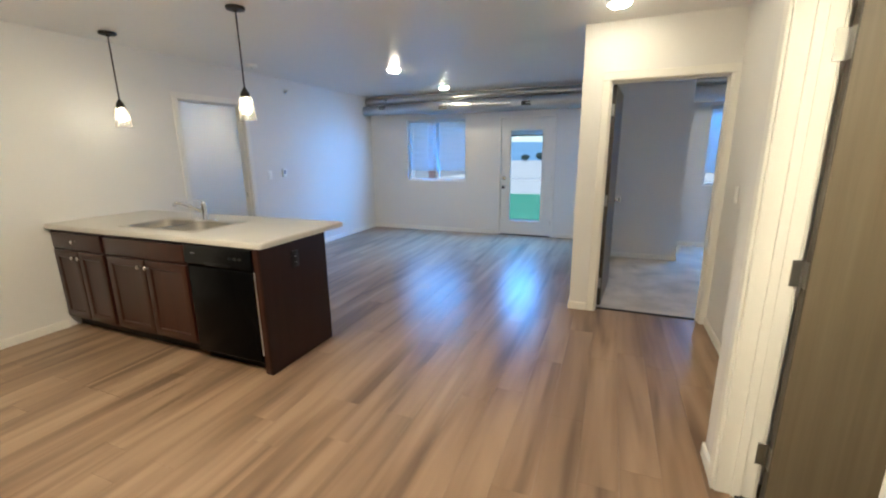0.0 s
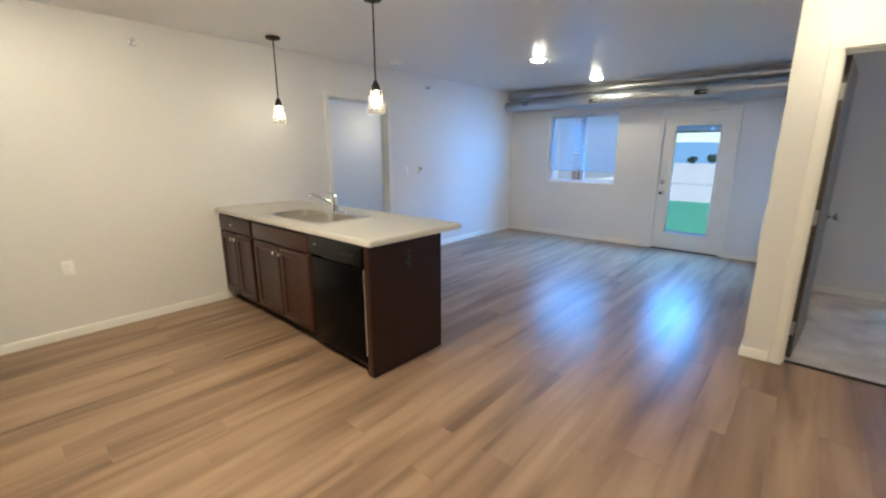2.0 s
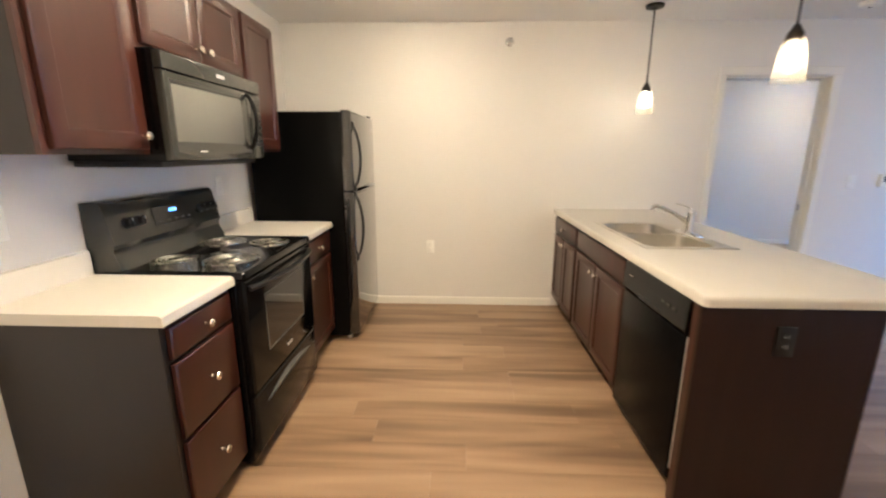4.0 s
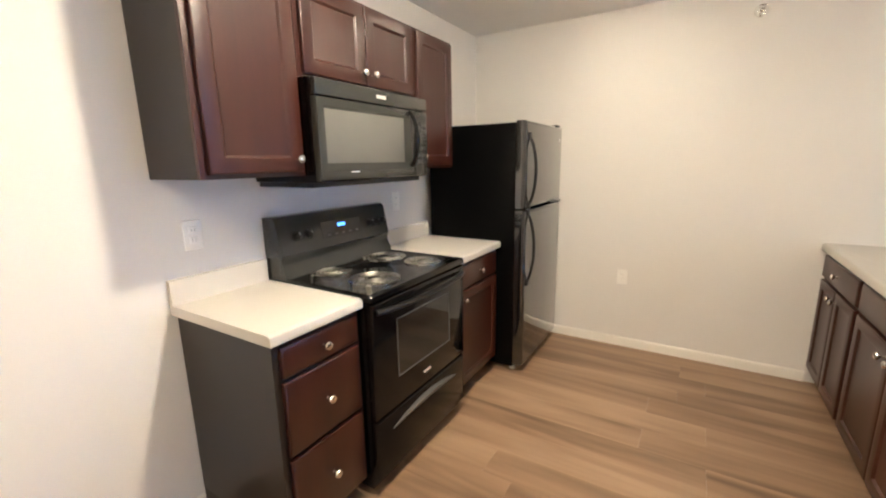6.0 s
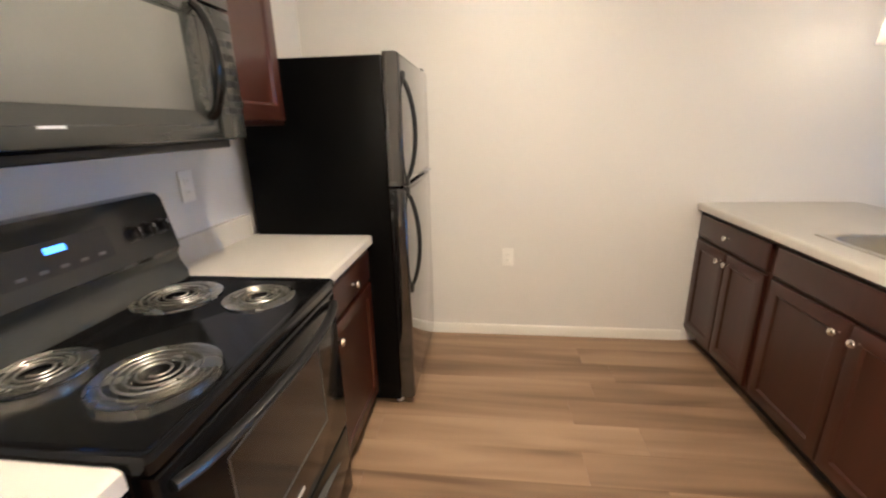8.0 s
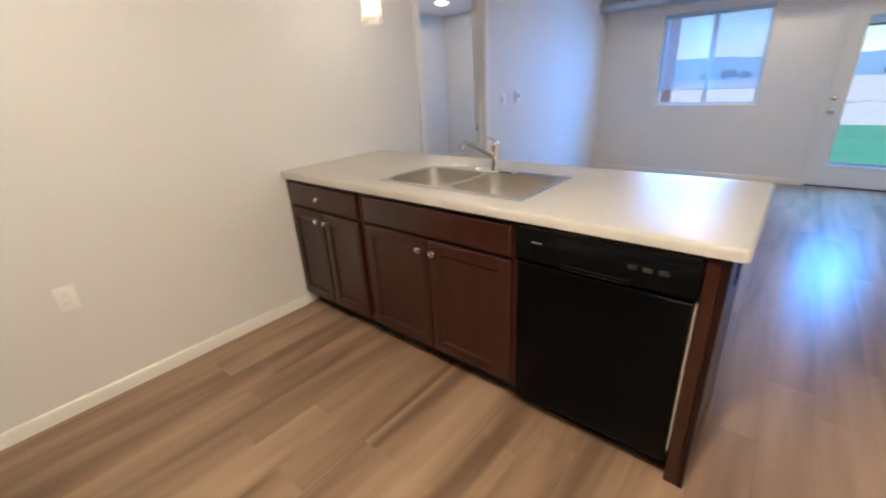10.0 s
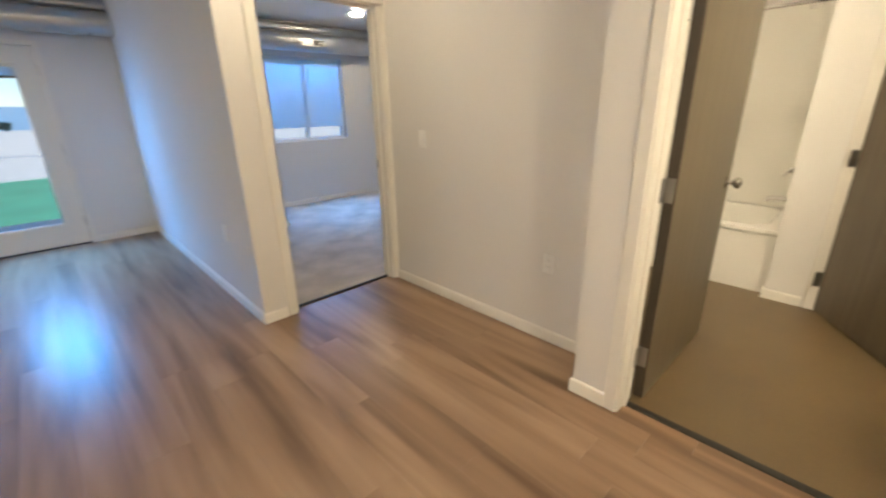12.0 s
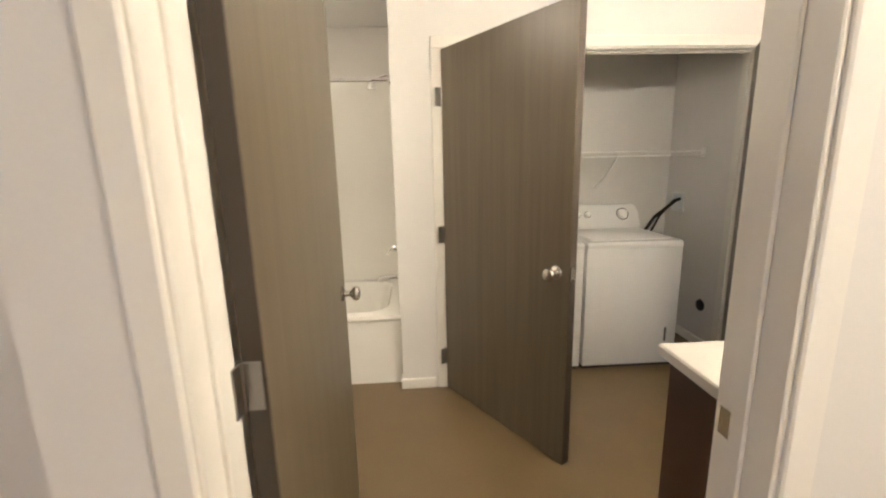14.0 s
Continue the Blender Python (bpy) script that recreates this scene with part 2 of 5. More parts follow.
BATHDIFF = glowing("bathroom_diffuser", WARM, BATH_LAMP)
LIVINGDIFF = glowing("living_diffuser", WARM, LIVING_LAMP)
ROOMDIFF = glowing("room_diffuser", WARM, ROOM_LAMP)
VANITYGLOW = glowing("vanity_shade", WARM, 215.0)
CLOCK = glowing("blue_clock", (0.05, 0.30, 1.0), 2.5)
GRASS = material("lawn", (0.100, 0.340, 0.220), 0.9, var=0.25, scale=1.5, fine=40, bump=0.6)
CONCRETE = material("pale_concrete", (0.60, 0.60, 0.59), 0.8, var=0.10, scale=2, fine=60, bump=0.3)
SIDING = material("pale_lap_siding", (0.42, 0.43, 0.45), 0.6, var=0.05, scale=3, fine=80, bump=0.1)
ROOFING = material("grey_shingle", (0.12, 0.12, 0.13), 0.85, var=0.25, scale=3, fine=30, bump=0.5)
BRICK = material("brown_brick", (0.24, 0.14, 0.11), 0.8, var=0.2, scale=6, fine=70, bump=0.4)
BARK = material("bark", (0.10, 0.075, 0.055), 0.9, var=0.3, scale=5, fine=40, bump=0.8)
# Leaf green paled towards blue, for the haze over the far bushes.
LEAF = translucent("leaf", (0.12, 0.18, 0.17), 0.6)
# Blue air haze over the far rise, painted as base colour plus glow.
HAZE = glowing("haze_glow", (0.20, 0.40, 0.68), 0.75)
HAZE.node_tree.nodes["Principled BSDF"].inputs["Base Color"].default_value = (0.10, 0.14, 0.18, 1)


# ---- mesh helpers ----
ORIGIN = {}


def thing(name, label, category, at=(0, 0, 0), group="", kind=""):
    ob = new(name)
    ob.empty_display_size = 0.1
    ob.location = at
    ORIGIN[ob] = Vector(at)
    return tagged(ob, label, category, group, kind)


def mesh_of(name, bm, mat, smooth=True):
    bmesh.ops.recalc_face_normals(bm, faces=bm.faces)
    me = bpy.data.meshes.new(name)
    bm.to_mesh(me)
    bm.free()
    me.materials.append(mat)
    if smooth:
        me.shade_smooth()
        me.set_sharp_from_angle(angle=radians(35))
    return me


def part(name, bm, mat, parent=None, label="", at=None):
    """Links a bmesh as one mesh object; its coordinates are world metres, or the thing's own for turned things."""
    root = parent
    while root is not None and root.parent is not None:
        root = root.parent
    off = ORIGIN.get(root, Vector()) if root is not None else Vector(at or (0, 0, 0))
    bmesh.ops.translate(bm, verts=bm.verts, vec=-off)
    ob = new(name, mesh_of(name, bm, mat))
    if parent is not None:
        ob.parent = parent
    else:
        ob.location = off
        ORIGIN[ob] = off
    return tagged(ob, label)


def box(lo, hi, bevel=0.0, bm=None, seg=2):
    bm2 = bmesh.new()
    bmesh.ops.create_cube(bm2, size=1)
    for v in bm2.verts:
        v.co = Vector([(a + b) / 2 + c * (b - a) for a, b, c in zip(lo, hi, v.co)])
    if bevel:
        bmesh.ops.bevel(bm2, geom=bm2.edges[:], offset=bevel, segments=seg, affect="EDGES", profile=0.5)
    if bm is None:
        return bm2
    join(bm, bm2)
    return bm


def join(bm, other, m=None):
    if m is not None:
        bmesh.ops.transform(other, matrix=m, verts=other.verts)
    me = bpy.data.meshes.new("tmp")
    other.to_mesh(me)
    other.free()
    bm.from_mesh(me)
    bpy.data.meshes.remove(me)
    return bm


def loft(rings, bm=None, first=True, last=True, closed=True):
    bm = bm or bmesh.new()
    vs = [[bm.verts.new(p) for p in r] for r in rings]
    for a, b in zip(vs, vs[1:]):
        n = len(a)
        for i in range(n if closed else n - 1):
            bm.faces.new((a[i], a[(i + 1) % n], b[(i + 1) % n], b[i]))
    if first:
        bm.faces.new(vs[0])
    if last:
        bm.faces.new(vs[-1])
    return bm


def lathe(profile, at, axis="z", n=24, bm=None, first=True, last=True):
    """profile: (radius, height) pairs turned round an axis through at."""
    rings = []
    for r, h in profile:
        ring = []
        for i in range(n):
            c, s = r * math.cos(2 * math.pi * i / n), r * math.sin(2 * math.pi * i / n)
            ring.append(Vector(at) + Vector({"z": (c, s, h), "y": (c, h, s), "x": (h, c, s)}[axis]))
        rings.append(ring)
    return loft(rings, bm, first, last)


def tube(points, r, n=10, bm=None, flat=1.0):
    pts = [Vector(p) for p in points]
    rings = []
    side = None
    for i, p in enumerate(pts):
        d = (pts[min(i + 1, len(pts) - 1)] - pts[max(i - 1, 0)]).normalized()
        if side is None:
            side = d.cross(Vector((0, 0, 1)) if abs(d.z) < 0.9 else Vector((0, 1, 0))).normalized()
        side = (side - d * side.dot(d)).normalized()
        up = d.cross(side)
        rad = r[i] if isinstance(r, (list, tuple)) else r
        rings.append([p + rad * (side * math.cos(2 * math.pi * k / n) + up * flat * math.sin(2 * math.pi * k / n)) for k in range(n)])
    return loft(rings, bm)


def arc(p, q, bow, n=10):
    """Points from p to q, bowed out by the vector bow."""
    p, q, bow = Vector(p), Vector(q), Vector(bow)
    return [p.lerp(q, k / n) + bow * math.sin(math.pi * k / n) ** 0.6 for k in range(n + 1)]


def rrect(x0, x1, y0, y1, z, r=0.0, k=5):
    """A rectangle with rounded corners, at height z."""
    out = []
    for cx, cy, a0 in ((x1 - r, y1 - r, 0), (x0 + r, y1 - r, 90), (x0 + r, y0 + r, 180), (x1 - r, y0 + r, 270)):
        for i in range(k):
            a = radians(a0 + 90 * i / (k - 1))
            out.append(Vector((cx + r * math.cos(a), cy + r * math.sin(a), z)))
    return out


def panel(x0, x1, z0, z1, y, face, thick, steps):
    """A front of a cabinet or appliance, in the xz plane, looking along face (+1 or -1 in y). steps: (inset, height) of rings."""
    rings = [[(x0, y, z0), (x1, y, z0), (x1, y, z1), (x0, y, z1)]]
    for inset, h in steps:
        yy = y + face * (thick + h)
        a, b, c, d = x0 + inset, x1 - inset, z0 + inset, z1 - inset
        rings.append([(a, yy, c), (b, yy, c), (b, yy, d), (a, yy, d)])
    return loft(rings)


SHAKER = ((0, -0.004), (0.003, -0.001), (0.006, 0), (0.052, 0), (0.054, -0.001), (0.062, -0.009), (0.068, -0.010))
SLABFRONT = ((0, -0.006), (0.004, -0.002), (0.010, 0))


def knob(x, y, z, face, parent, mat=None):
    """A small mushroom knob on a cabinet front."""
    prof = [(0.007, 0), (0.0055, 0.004), (0.005, 0.014), (0.010, 0.017), (0.0155, 0.021), (0.0165, 0.025), (0.014, 0.030), (0.007, 0.0325)]
    return part("knob", lathe([(r, h * face) for r, h in prof], (x, y, z), "y", 16), mat or NICKEL, parent, "satin nickel knob")


# ---- structure ----
H = 2.44


def wall(name, axis, a0, a1, b0, b1, holes=(), label="pale greige painted wall"):
    """A wall along x or y from a0 to a1, between faces b0 and b1, with holes (start, end, sill, head)."""
    bm = bmesh.new()
    cuts = sorted({a0, a1, *(h[0] for h in holes), *(h[1] for h in holes)})
    for c, d in zip(cuts, cuts[1:]):
        spans = [(0.0, H)]
        for h in holes:
            if h[0] <= c and d <= h[1]:
                spans = [(0.0, h[2]), (h[3], H)]
        for z0, z1 in spans:
            if z1 - z0 > 0.001:
                box((c, b0, z0) if axis == "x" else (b0, c, z0), (d, b1, z1) if axis == "x" else (b1, d, z1), bm=bm)
    ob = part(name, bm, PAINT)
    return tagged(ob, label, "wall", kind="structure")


wall("wall_west", "y", 1.48, 9.15, -3.32, -3.20, [(5.285, 6.160, 0, 2.035)])
wall("wall_south", "x", -3.20, 1.62, 1.48, 1.60)
wall("wall_east_hall", "y", 1.48, 4.14, 1.62, 1.76, [(2.966, 3.925, 0, 2.045)])
wall("wall_jog", "x", 1.76, 2.05, 4.02, 4.14)
wall("wall_east_nook", "y", 4.14, 5.92, 1.93, 2.05)
wall("wall_bedroom_south", "x", 0.82, 4.42, 5.92, 6.04, [(1.035, 1.890, 0, 2.005)])
wall("wall_partition", "y", 6.04, 9.15, 0.82, 0.94)
wall("wall_north", "x", -6.22, 4.42, 9.15, 9.33, [(-4.56, -3.42, 0.91, 2.0), (-2.45, -1.31, 0.915, 2.0), (-0.690, 0.215, 0, 1.985), (2.345, 3.525, 0.905, 2.025)])
wall("wall_closet_front", "x", 0.94, 1.965, 8.11, 8.23)
wall("wall_closet_side", "y", 8.23, 9.15, 1.845, 1.965)
wall("wall_bedroom_east", "y", 6.04, 9.15, 4.30, 4.42)
wall("wall_bath_north", "x", 2.05, 4.57, 5.30, 5.42)
wall("wall_bath_east", "y", 1.46, 5.30, 4.45, 4.57)
wall("wall_bath_south", "x", 1.76, 4.57, 1.34, 1.46)
wall("wall_laundry_front", "y", 1.46, 3.70, 3.49, 3.61, [(1.56, 3.42, 0, 2.045)])
wall("wall_laundry_north", "x", 3.61, 4.45, 3.58, 3.70)
wall("wall_west_room_far", "y", 4.58, 9.15, -6.22, -6.10)
wall("wall_west_room_south", "x", -6.10, -3.32, 4.58, 4.70)
tagged(part("ceiling", box((-6.25, 1.30, H), (4.60, 9.33, H + 0.16)), CEIL), "smooth pale grey painted ceiling with a slight sheen", "ceiling", kind="structure")


def carpet(name, x0, x1, y0, y1):
    n_x, n_y = int((x1 - x0) / 0.05), int((y1 - y0) / 0.05)
    bm = bmesh.new()
    grid = [[bm.verts.new((x0 + (x1 - x0) * i / n_x, y0 + (y1 - y0) * j / n_y, 0.006 + 0.007 * noise.noise((i * 0.33, j * 0.28, 0.4)))) for j in range(n_y + 1)] for i in range(n_x + 1)]
    for i in range(n_x):
        for j in range(n_y):
            bm.faces.new((grid[i][j], grid[i + 1][j], grid[i + 1][j + 1], grid[i][j + 1]))
    return tagged(part(name, bm, CARPET), "grey beige cut pile carpet with vacuum marks", "carpet", kind="structure")


tagged(part("floor", box((-6.25, 1.30, -0.16), (4.60, 9.33, -0.010)), DARKRUBBER), "dark underlay beneath the floor coverings", "floor", kind="structure")
carpet("carpet", 0.94, 4.30, 6.00, 9.15)
carpet("carpet", -6.10, -3.28, 4.70, 9.15)
bm = box((1.715, 1.40, -0.01), (4.45, 4.08, 0.004))
box((2.0, 4.08, -0.01), (4.45, 5.30, 0.004), bm=bm)
tagged(part("floor_bathroom", bm, BATHFLOOR), "brown sheet vinyl bathroom floor", "floor", kind="structure")
tagged(part("threshold", box((1.690, 2.976, -0.01), (1.722, 3.915, 0.011), 0.004), DARKRUBBER), "dark metal threshold strip at the bathroom door", "threshold", kind="structure")
tagged(part("threshold", box((1.04, 5.985, -0.01), (1.885, 6.012, 0.012), 0.004), DARKRUBBER), "dark carpet edge strip at the bedroom door", "threshold", kind="structure")
tagged(part("threshold", box((-3.285, 5.290, -0.01), (-3.255, 6.155, 0.012), 0.004), DARKRUBBER), "dark carpet edge strip at the west room door", "threshold", kind="structure")


def baseboard(x0, y0, x1, y1, nx, ny):
    """A low white board along a wall, proud by 12 mm towards (nx, ny)."""
    prof = [(0.0, 0.0), (0.012, 0.0), (0.012, 0.058), (0.009, 0.066), (0.004, 0.070), (0.0, 0.070)]
    rings = [[(x + nx * d, y + ny * d, z) for d, z in prof] for x, y in ((x0, y0), (x1, y1))]
    ob = part("baseboard", loft(rings), TRIM)
    return tagged(ob, "low white painted baseboard along the wall", "baseboard", kind="structure")


for b in ((-3.2, 1.6, -3.2, 3.975, 1, 0), (-3.2, 4.61, -3.2, 5.222, 1, 0), (-3.2, 6.223, -3.2, 9.15, 1, 0), (-3.2, 9.15, -0.715, 9.15, 0, -1),
          (0.24, 9.15, 0.82, 9.15, 0, -1), (0.82, 5.92, 0.82, 9.15, -1, 0), (0.808, 5.92, 0.968, 5.92, 0, -1), (1.93, 4.14, 1.93, 5.92, -1, 0),
          (1.62, 3.976, 1.62, 4.152, -1, 0), (1.62, 4.14, 1.93, 4.14, 0, 1), (1.62, 1.6, 1.62, 2.915, -1, 0), (-0.645, 1.6, 1.62, 1.6, 0, 1),
          (0.94, 8.11, 1.977, 8.11, 0, -1), (1.965, 8.11, 1.965, 9.15, 1, 0), (1.965, 9.15, 4.30, 9.15, 0, -1), (4.30, 6.04, 4.30, 9.15, -1, 0),
          (0.94, 6.04, 0.94, 8.11, 1, 0), (1.96, 6.04, 4.30, 6.04, 0, 1), (3.49, 3.49, 3.49, 3.712, -1, 0), (3.49, 3.70, 3.575, 3.70, 0, 1),
          (2.05, 4.14, 2.05, 5.30, 1, 0), (3.61, 1.46, 4.45, 1.46, 0, 1), (4.45, 1.46, 4.45, 3.58, -1, 0),
          (-6.10, 4.7, -6.10, 9.15, 1, 0), (-6.10, 9.15, -3.32, 9.15, 0, -1)):
    baseboard(*b)


# ---- doors ----
def hinge(x, y, z, parent, mat=None):
    bm = lathe([(0.007, -0.05), (0.007, 0.05)], (x, y, z), "z", 12)
    box((x - 0.036, y - 0.003, z - 0.05), (x, y + 0.001, z + 0.05), 0.001, bm, 1)
    box((x - 0.002, y - 0.040, z - 0.05), (x + 0.002, y, z + 0.05), 0.001, bm, 1)
    return part("hinge", bm, mat or HINGESTEEL, parent, "steel butt hinge")


def lever(x, y, z, face, parent):
    """A round door knob on its rose, on the face of a leaf that looks along face in y."""
    prof = [(0.032, 0), (0.032, 0.004), (0.026, 0.009), (0.012, 0.012), (0.010, 0.030), (0.016, 0.036), (0.026, 0.044), (0.029, 0.054), (0.025, 0.064), (0.012, 0.069)]
    return part("door_knob", lathe([(r, h * face) for r, h in prof], (x, y, z), "y", 22), NICKEL, parent, "satin nickel round knob")


def door_frame(name, axis, a0, a1, f0, f1, head, label, w=0.062, sides=(True, True)):
    """Jambs, stops and casings of an opening a0..a1 in a wall with faces f0 < f1."""
    d = thing(name, label, "door", ((a0 + a1) / 2, (f0 + f1) / 2, 0) if axis == "x" else ((f0 + f1) / 2, (a0 + a1) / 2, 0), kind="structure")

    def b(n, lo, hi, bev=0.003):
        (p, q, z0), (r, s, z1) = lo, hi
        part(n, box((p, q, z0) if axis == "x" else (q, p, z0), (r, s, z1) if axis == "x" else (s, r, z1), bev, seg=1), TRIM, d)

    t = 0.014
    b("jamb", (a0 - 0.004, f0 - 0.002, 0), (a0 + t, f1 + 0.002, head + 0.004))
    b("jamb", (a1 - t, f0 - 0.002, 0), (a1 + 0.004, f1 + 0.002, head + 0.004))
    b("head_jamb", (a0 + t, f0 - 0.002, head - t), (a1 - t, f1 + 0.002, head + 0.004))
    mid = (f0 + f1) / 2
    b("door_stop", (a0 + t, mid - 0.012, 0), (a0 + t + 0.010, mid + 0.022, head - t), 0.002)
    b("door_stop", (a1 - t - 0.010, mid - 0.012, 0), (a1 - t, mid + 0.022, head - t), 0.002)
    b("door_stop", (a0 + t + 0.01, mid - 0.012, head - t - 0.010), (a1 - t - 0.01, mid + 0.022, head - t), 0.002)
    for k, (f, s) in enumerate(((f0, -1), (f1, 1))):
        if sides[k]:
            y0, y1 = sorted((f, f + s * 0.014))
            b("casing", (a0 - w + 0.006, y0, 0), (a0 + 0.006, y1, head - 0.006), 0.004)
            b("casing", (a1 - 0.006, y0, 0), (a1 + w - 0.006, y1, head - 0.006), 0.004)
            b("head_casing", (a0 - w + 0.006, y0, head - 0.006), (a1 + w - 0.006, y1, head + w - 0.006), 0.004)
    return d


def leaf(name, hx, hy, turn, width, height, label, swing, group="", mat=None, hinges=(0.23, 1.005, 1.78)):
    """A flush door leaf turned about its hinge edge: closed it lies along +x from the hinge."""
    d = thing(name, label, "door", (0, 0, 0), group)
    part("door_panel", box((0.003, -0.022, 0.012), (width, 0.022, height), 0.002, seg=1), mat or DOORWOOD, d)
    part("edge_band", box((0.0, -0.0205, 0.014), (0.0028, 0.0205, height - 0.002)), EDGESHADE, d, "hinge edge darkened for shade")
    for f in (-1, 1):
        lever(width - 0.068, 0.022 * f, 0.935, f, d)
    part("edge_band", box((width + 0.0002, -0.0205, 0.014), (width + 0.0012, 0.0205, height - 0.002)), EDGESHADE, d, "latch edge darkened for shade")
    part("latch_plate", box((width - 0.0005, -0.012, 0.91), (width + 0.0015, 0.012, 0.965)), NICKEL, d)
    for z in hinges:
        hinge(0.0, 0.0250 * swing, z, d)
    d.matrix_world = pose(hx, hy, 0, 0, 0, turn)
    return d


def strike(axis, x, y, z, nx, ny):
    bm = box((x - abs(ny) * 0.014 - 0.001, y - abs(nx) * 0.014 - 0.001, z - 0.03), (x + abs(ny) * 0.014 + 0.001, y + abs(nx) * 0.014 + 0.001, z + 0.03), 0.0008, seg=1)
    return bm


d1 = door_frame("door_1", "y", 2.966, 3.925, 1.62, 1.76, 2.045, "white painted bathroom door frame with casing", w=0.056)
part("strike_plate", strike("y", 1.735, 2.9805, 0.90, 0, 1), NICKEL, d1, "nickel strike plate")
leaf("bathroom_door", 1.778, 3.886, 0.3, 0.862, 2.03, "grey brown veneered flush door, open into the bathroom", 1)
d2 = door_frame("door_2", "x", 1.035, 1.890, 5.92, 6.04, 2.005, "white painted bedroom door frame with casing")
part("strike_plate", strike("x", 1.875, 6.015, 0.93, 1, 0), NICKEL, d2, "nickel strike plate")
leaf("bedroom_door", 1.069, 6.058, 85.5, 0.82, 1.985, "grey brown veneered flush door, open into the bedroom", 1)
d3 = door_frame("door_3", "y", 5.285, 6.160, -3.32, -3.20, 2.035, "white painted frame of the open west room doorway")
part("strike_plate", strike("y", -3.285, 6.145, 0.93, 0, 1), NICKEL, d3, "nickel strike plate")
door_frame("door_4", "y", 1.56, 3.42, 3.49, 3.61, 2.045, "white painted laundry closet frame with casing", sides=(True, False))
leaf("laundry_door", 3.478, 3.400, 212.5, 0.90, 2.03, "grey brown veneered laundry closet door, standing open", -1, "laundry closet doors")
leaf("laundry_door", 3.478, 1.580, 147.5, 0.90, 2.03, "grey brown veneered laundry closet door, standing wide open", 1, "laundry closet doors")

# patio door: frame, steel leaf with a tall pane, blind stack inside the glass
DX0, DX1, DH = -0.690, 0.215, 1.985
d5 = thing("door_5", "white steel patio door with a tall glass pane", "door", ((DX0 + DX1) / 2, 9.2, 0), kind="structure")
for lo, hi in (((DX0 - 0.022, 9.140, 0), (DX0 + 0.02, 9.30, DH)), ((DX1 - 0.02, 9.140, 0), (DX1 + 0.022, 9.30, DH)), ((DX0 - 0.022, 9.140, DH - 0.02), (DX1 + 0.022, 9.30, DH + 0.022))):
    part("door_frame", box(lo, hi, 0.004, seg=1), TRIM, d5)
GX0, GX1, GZ0, GZ1 = -0.515, 0.020, 0.25, 1.775
bm = bmesh.new()
for lo, hi in (((DX0 + 0.022, 9.165, 0.015), (GX0, 9.209, DH - 0.022)), ((GX1, 9.165, 0.015), (DX1 - 0.022, 9.209, DH - 0.022)), ((GX0, 9.165, 0.015), (GX1, 9.209, GZ0)), ((GX0, 9.165, GZ1), (GX1, 9.209, DH - 0.022))):
    box(lo, hi, bm=bm)
pd = part("door_panel", bm, TRIM, d5)
for lo, hi in (((GX0 - 0.028, 9.155, GZ0 - 0.028), (GX0 + 0.004, 9.219, GZ1 + 0.028)), ((GX1 - 0.004, 9.155, GZ0 - 0.028), (GX1 + 0.028, 9.219, GZ1 + 0.028)), ((GX0, 9.155, GZ0 - 0.028), (GX1, 9.219, GZ0 + 0.004)), ((GX0, 9.155, GZ1 - 0.004), (GX1, 9.219, GZ1 + 0.028))):
    part("glazing_bead", box(lo, hi, 0.006, seg=2), TRIM, pd)
part("pane", box((GX0, 9.178, GZ0), (GX1, 9.182, GZ1)), PANE, pd).visible_shadow = False
part("blind_stack", box((GX0 + 0.004, 9.186, GZ1 - 0.075), (GX1 - 0.004, 9.200, GZ1 - 0.002), 0.002, seg=1), SLAT, pd, "raised white blind between the panes")
part("blind_rail", box((GX0 + 0.004, 9.184, GZ1 - 0.100), (GX1 - 0.004, 9.204, GZ1 - 0.077), 0.002, seg=1), DULLGREY, pd)
part("deadbolt", lathe([(0.030, 0), (0.030, -0.010), (0.022, -0.016), (0.008, -0.018)], (-0.615, 9.165, 0.985), "y"), NICKEL, pd)
part("door_knob", lathe([(0.032, 0), (0.030, -0.008), (0.012, -0.012), (0.011, -0.032), (0.022, -0.040), (0.029, -0.054), (0.020, -0.066)], (-0.615, 9.165, 0.835), "y"), NICKEL, pd)
for z in (0.25, 1.0, 1.75):
    part("hinge", lathe([(0.008, -0.05), (0.008, 0.05)], (DX1 - 0.018, 9.158, z), "z", 10), NICKEL, d5)
part("sill", box((DX0, 9.145, 0.0), (DX1, 9.33, 0.014), 0.004, seg=1), DARKRUBBER, d5, "dark metal sill")


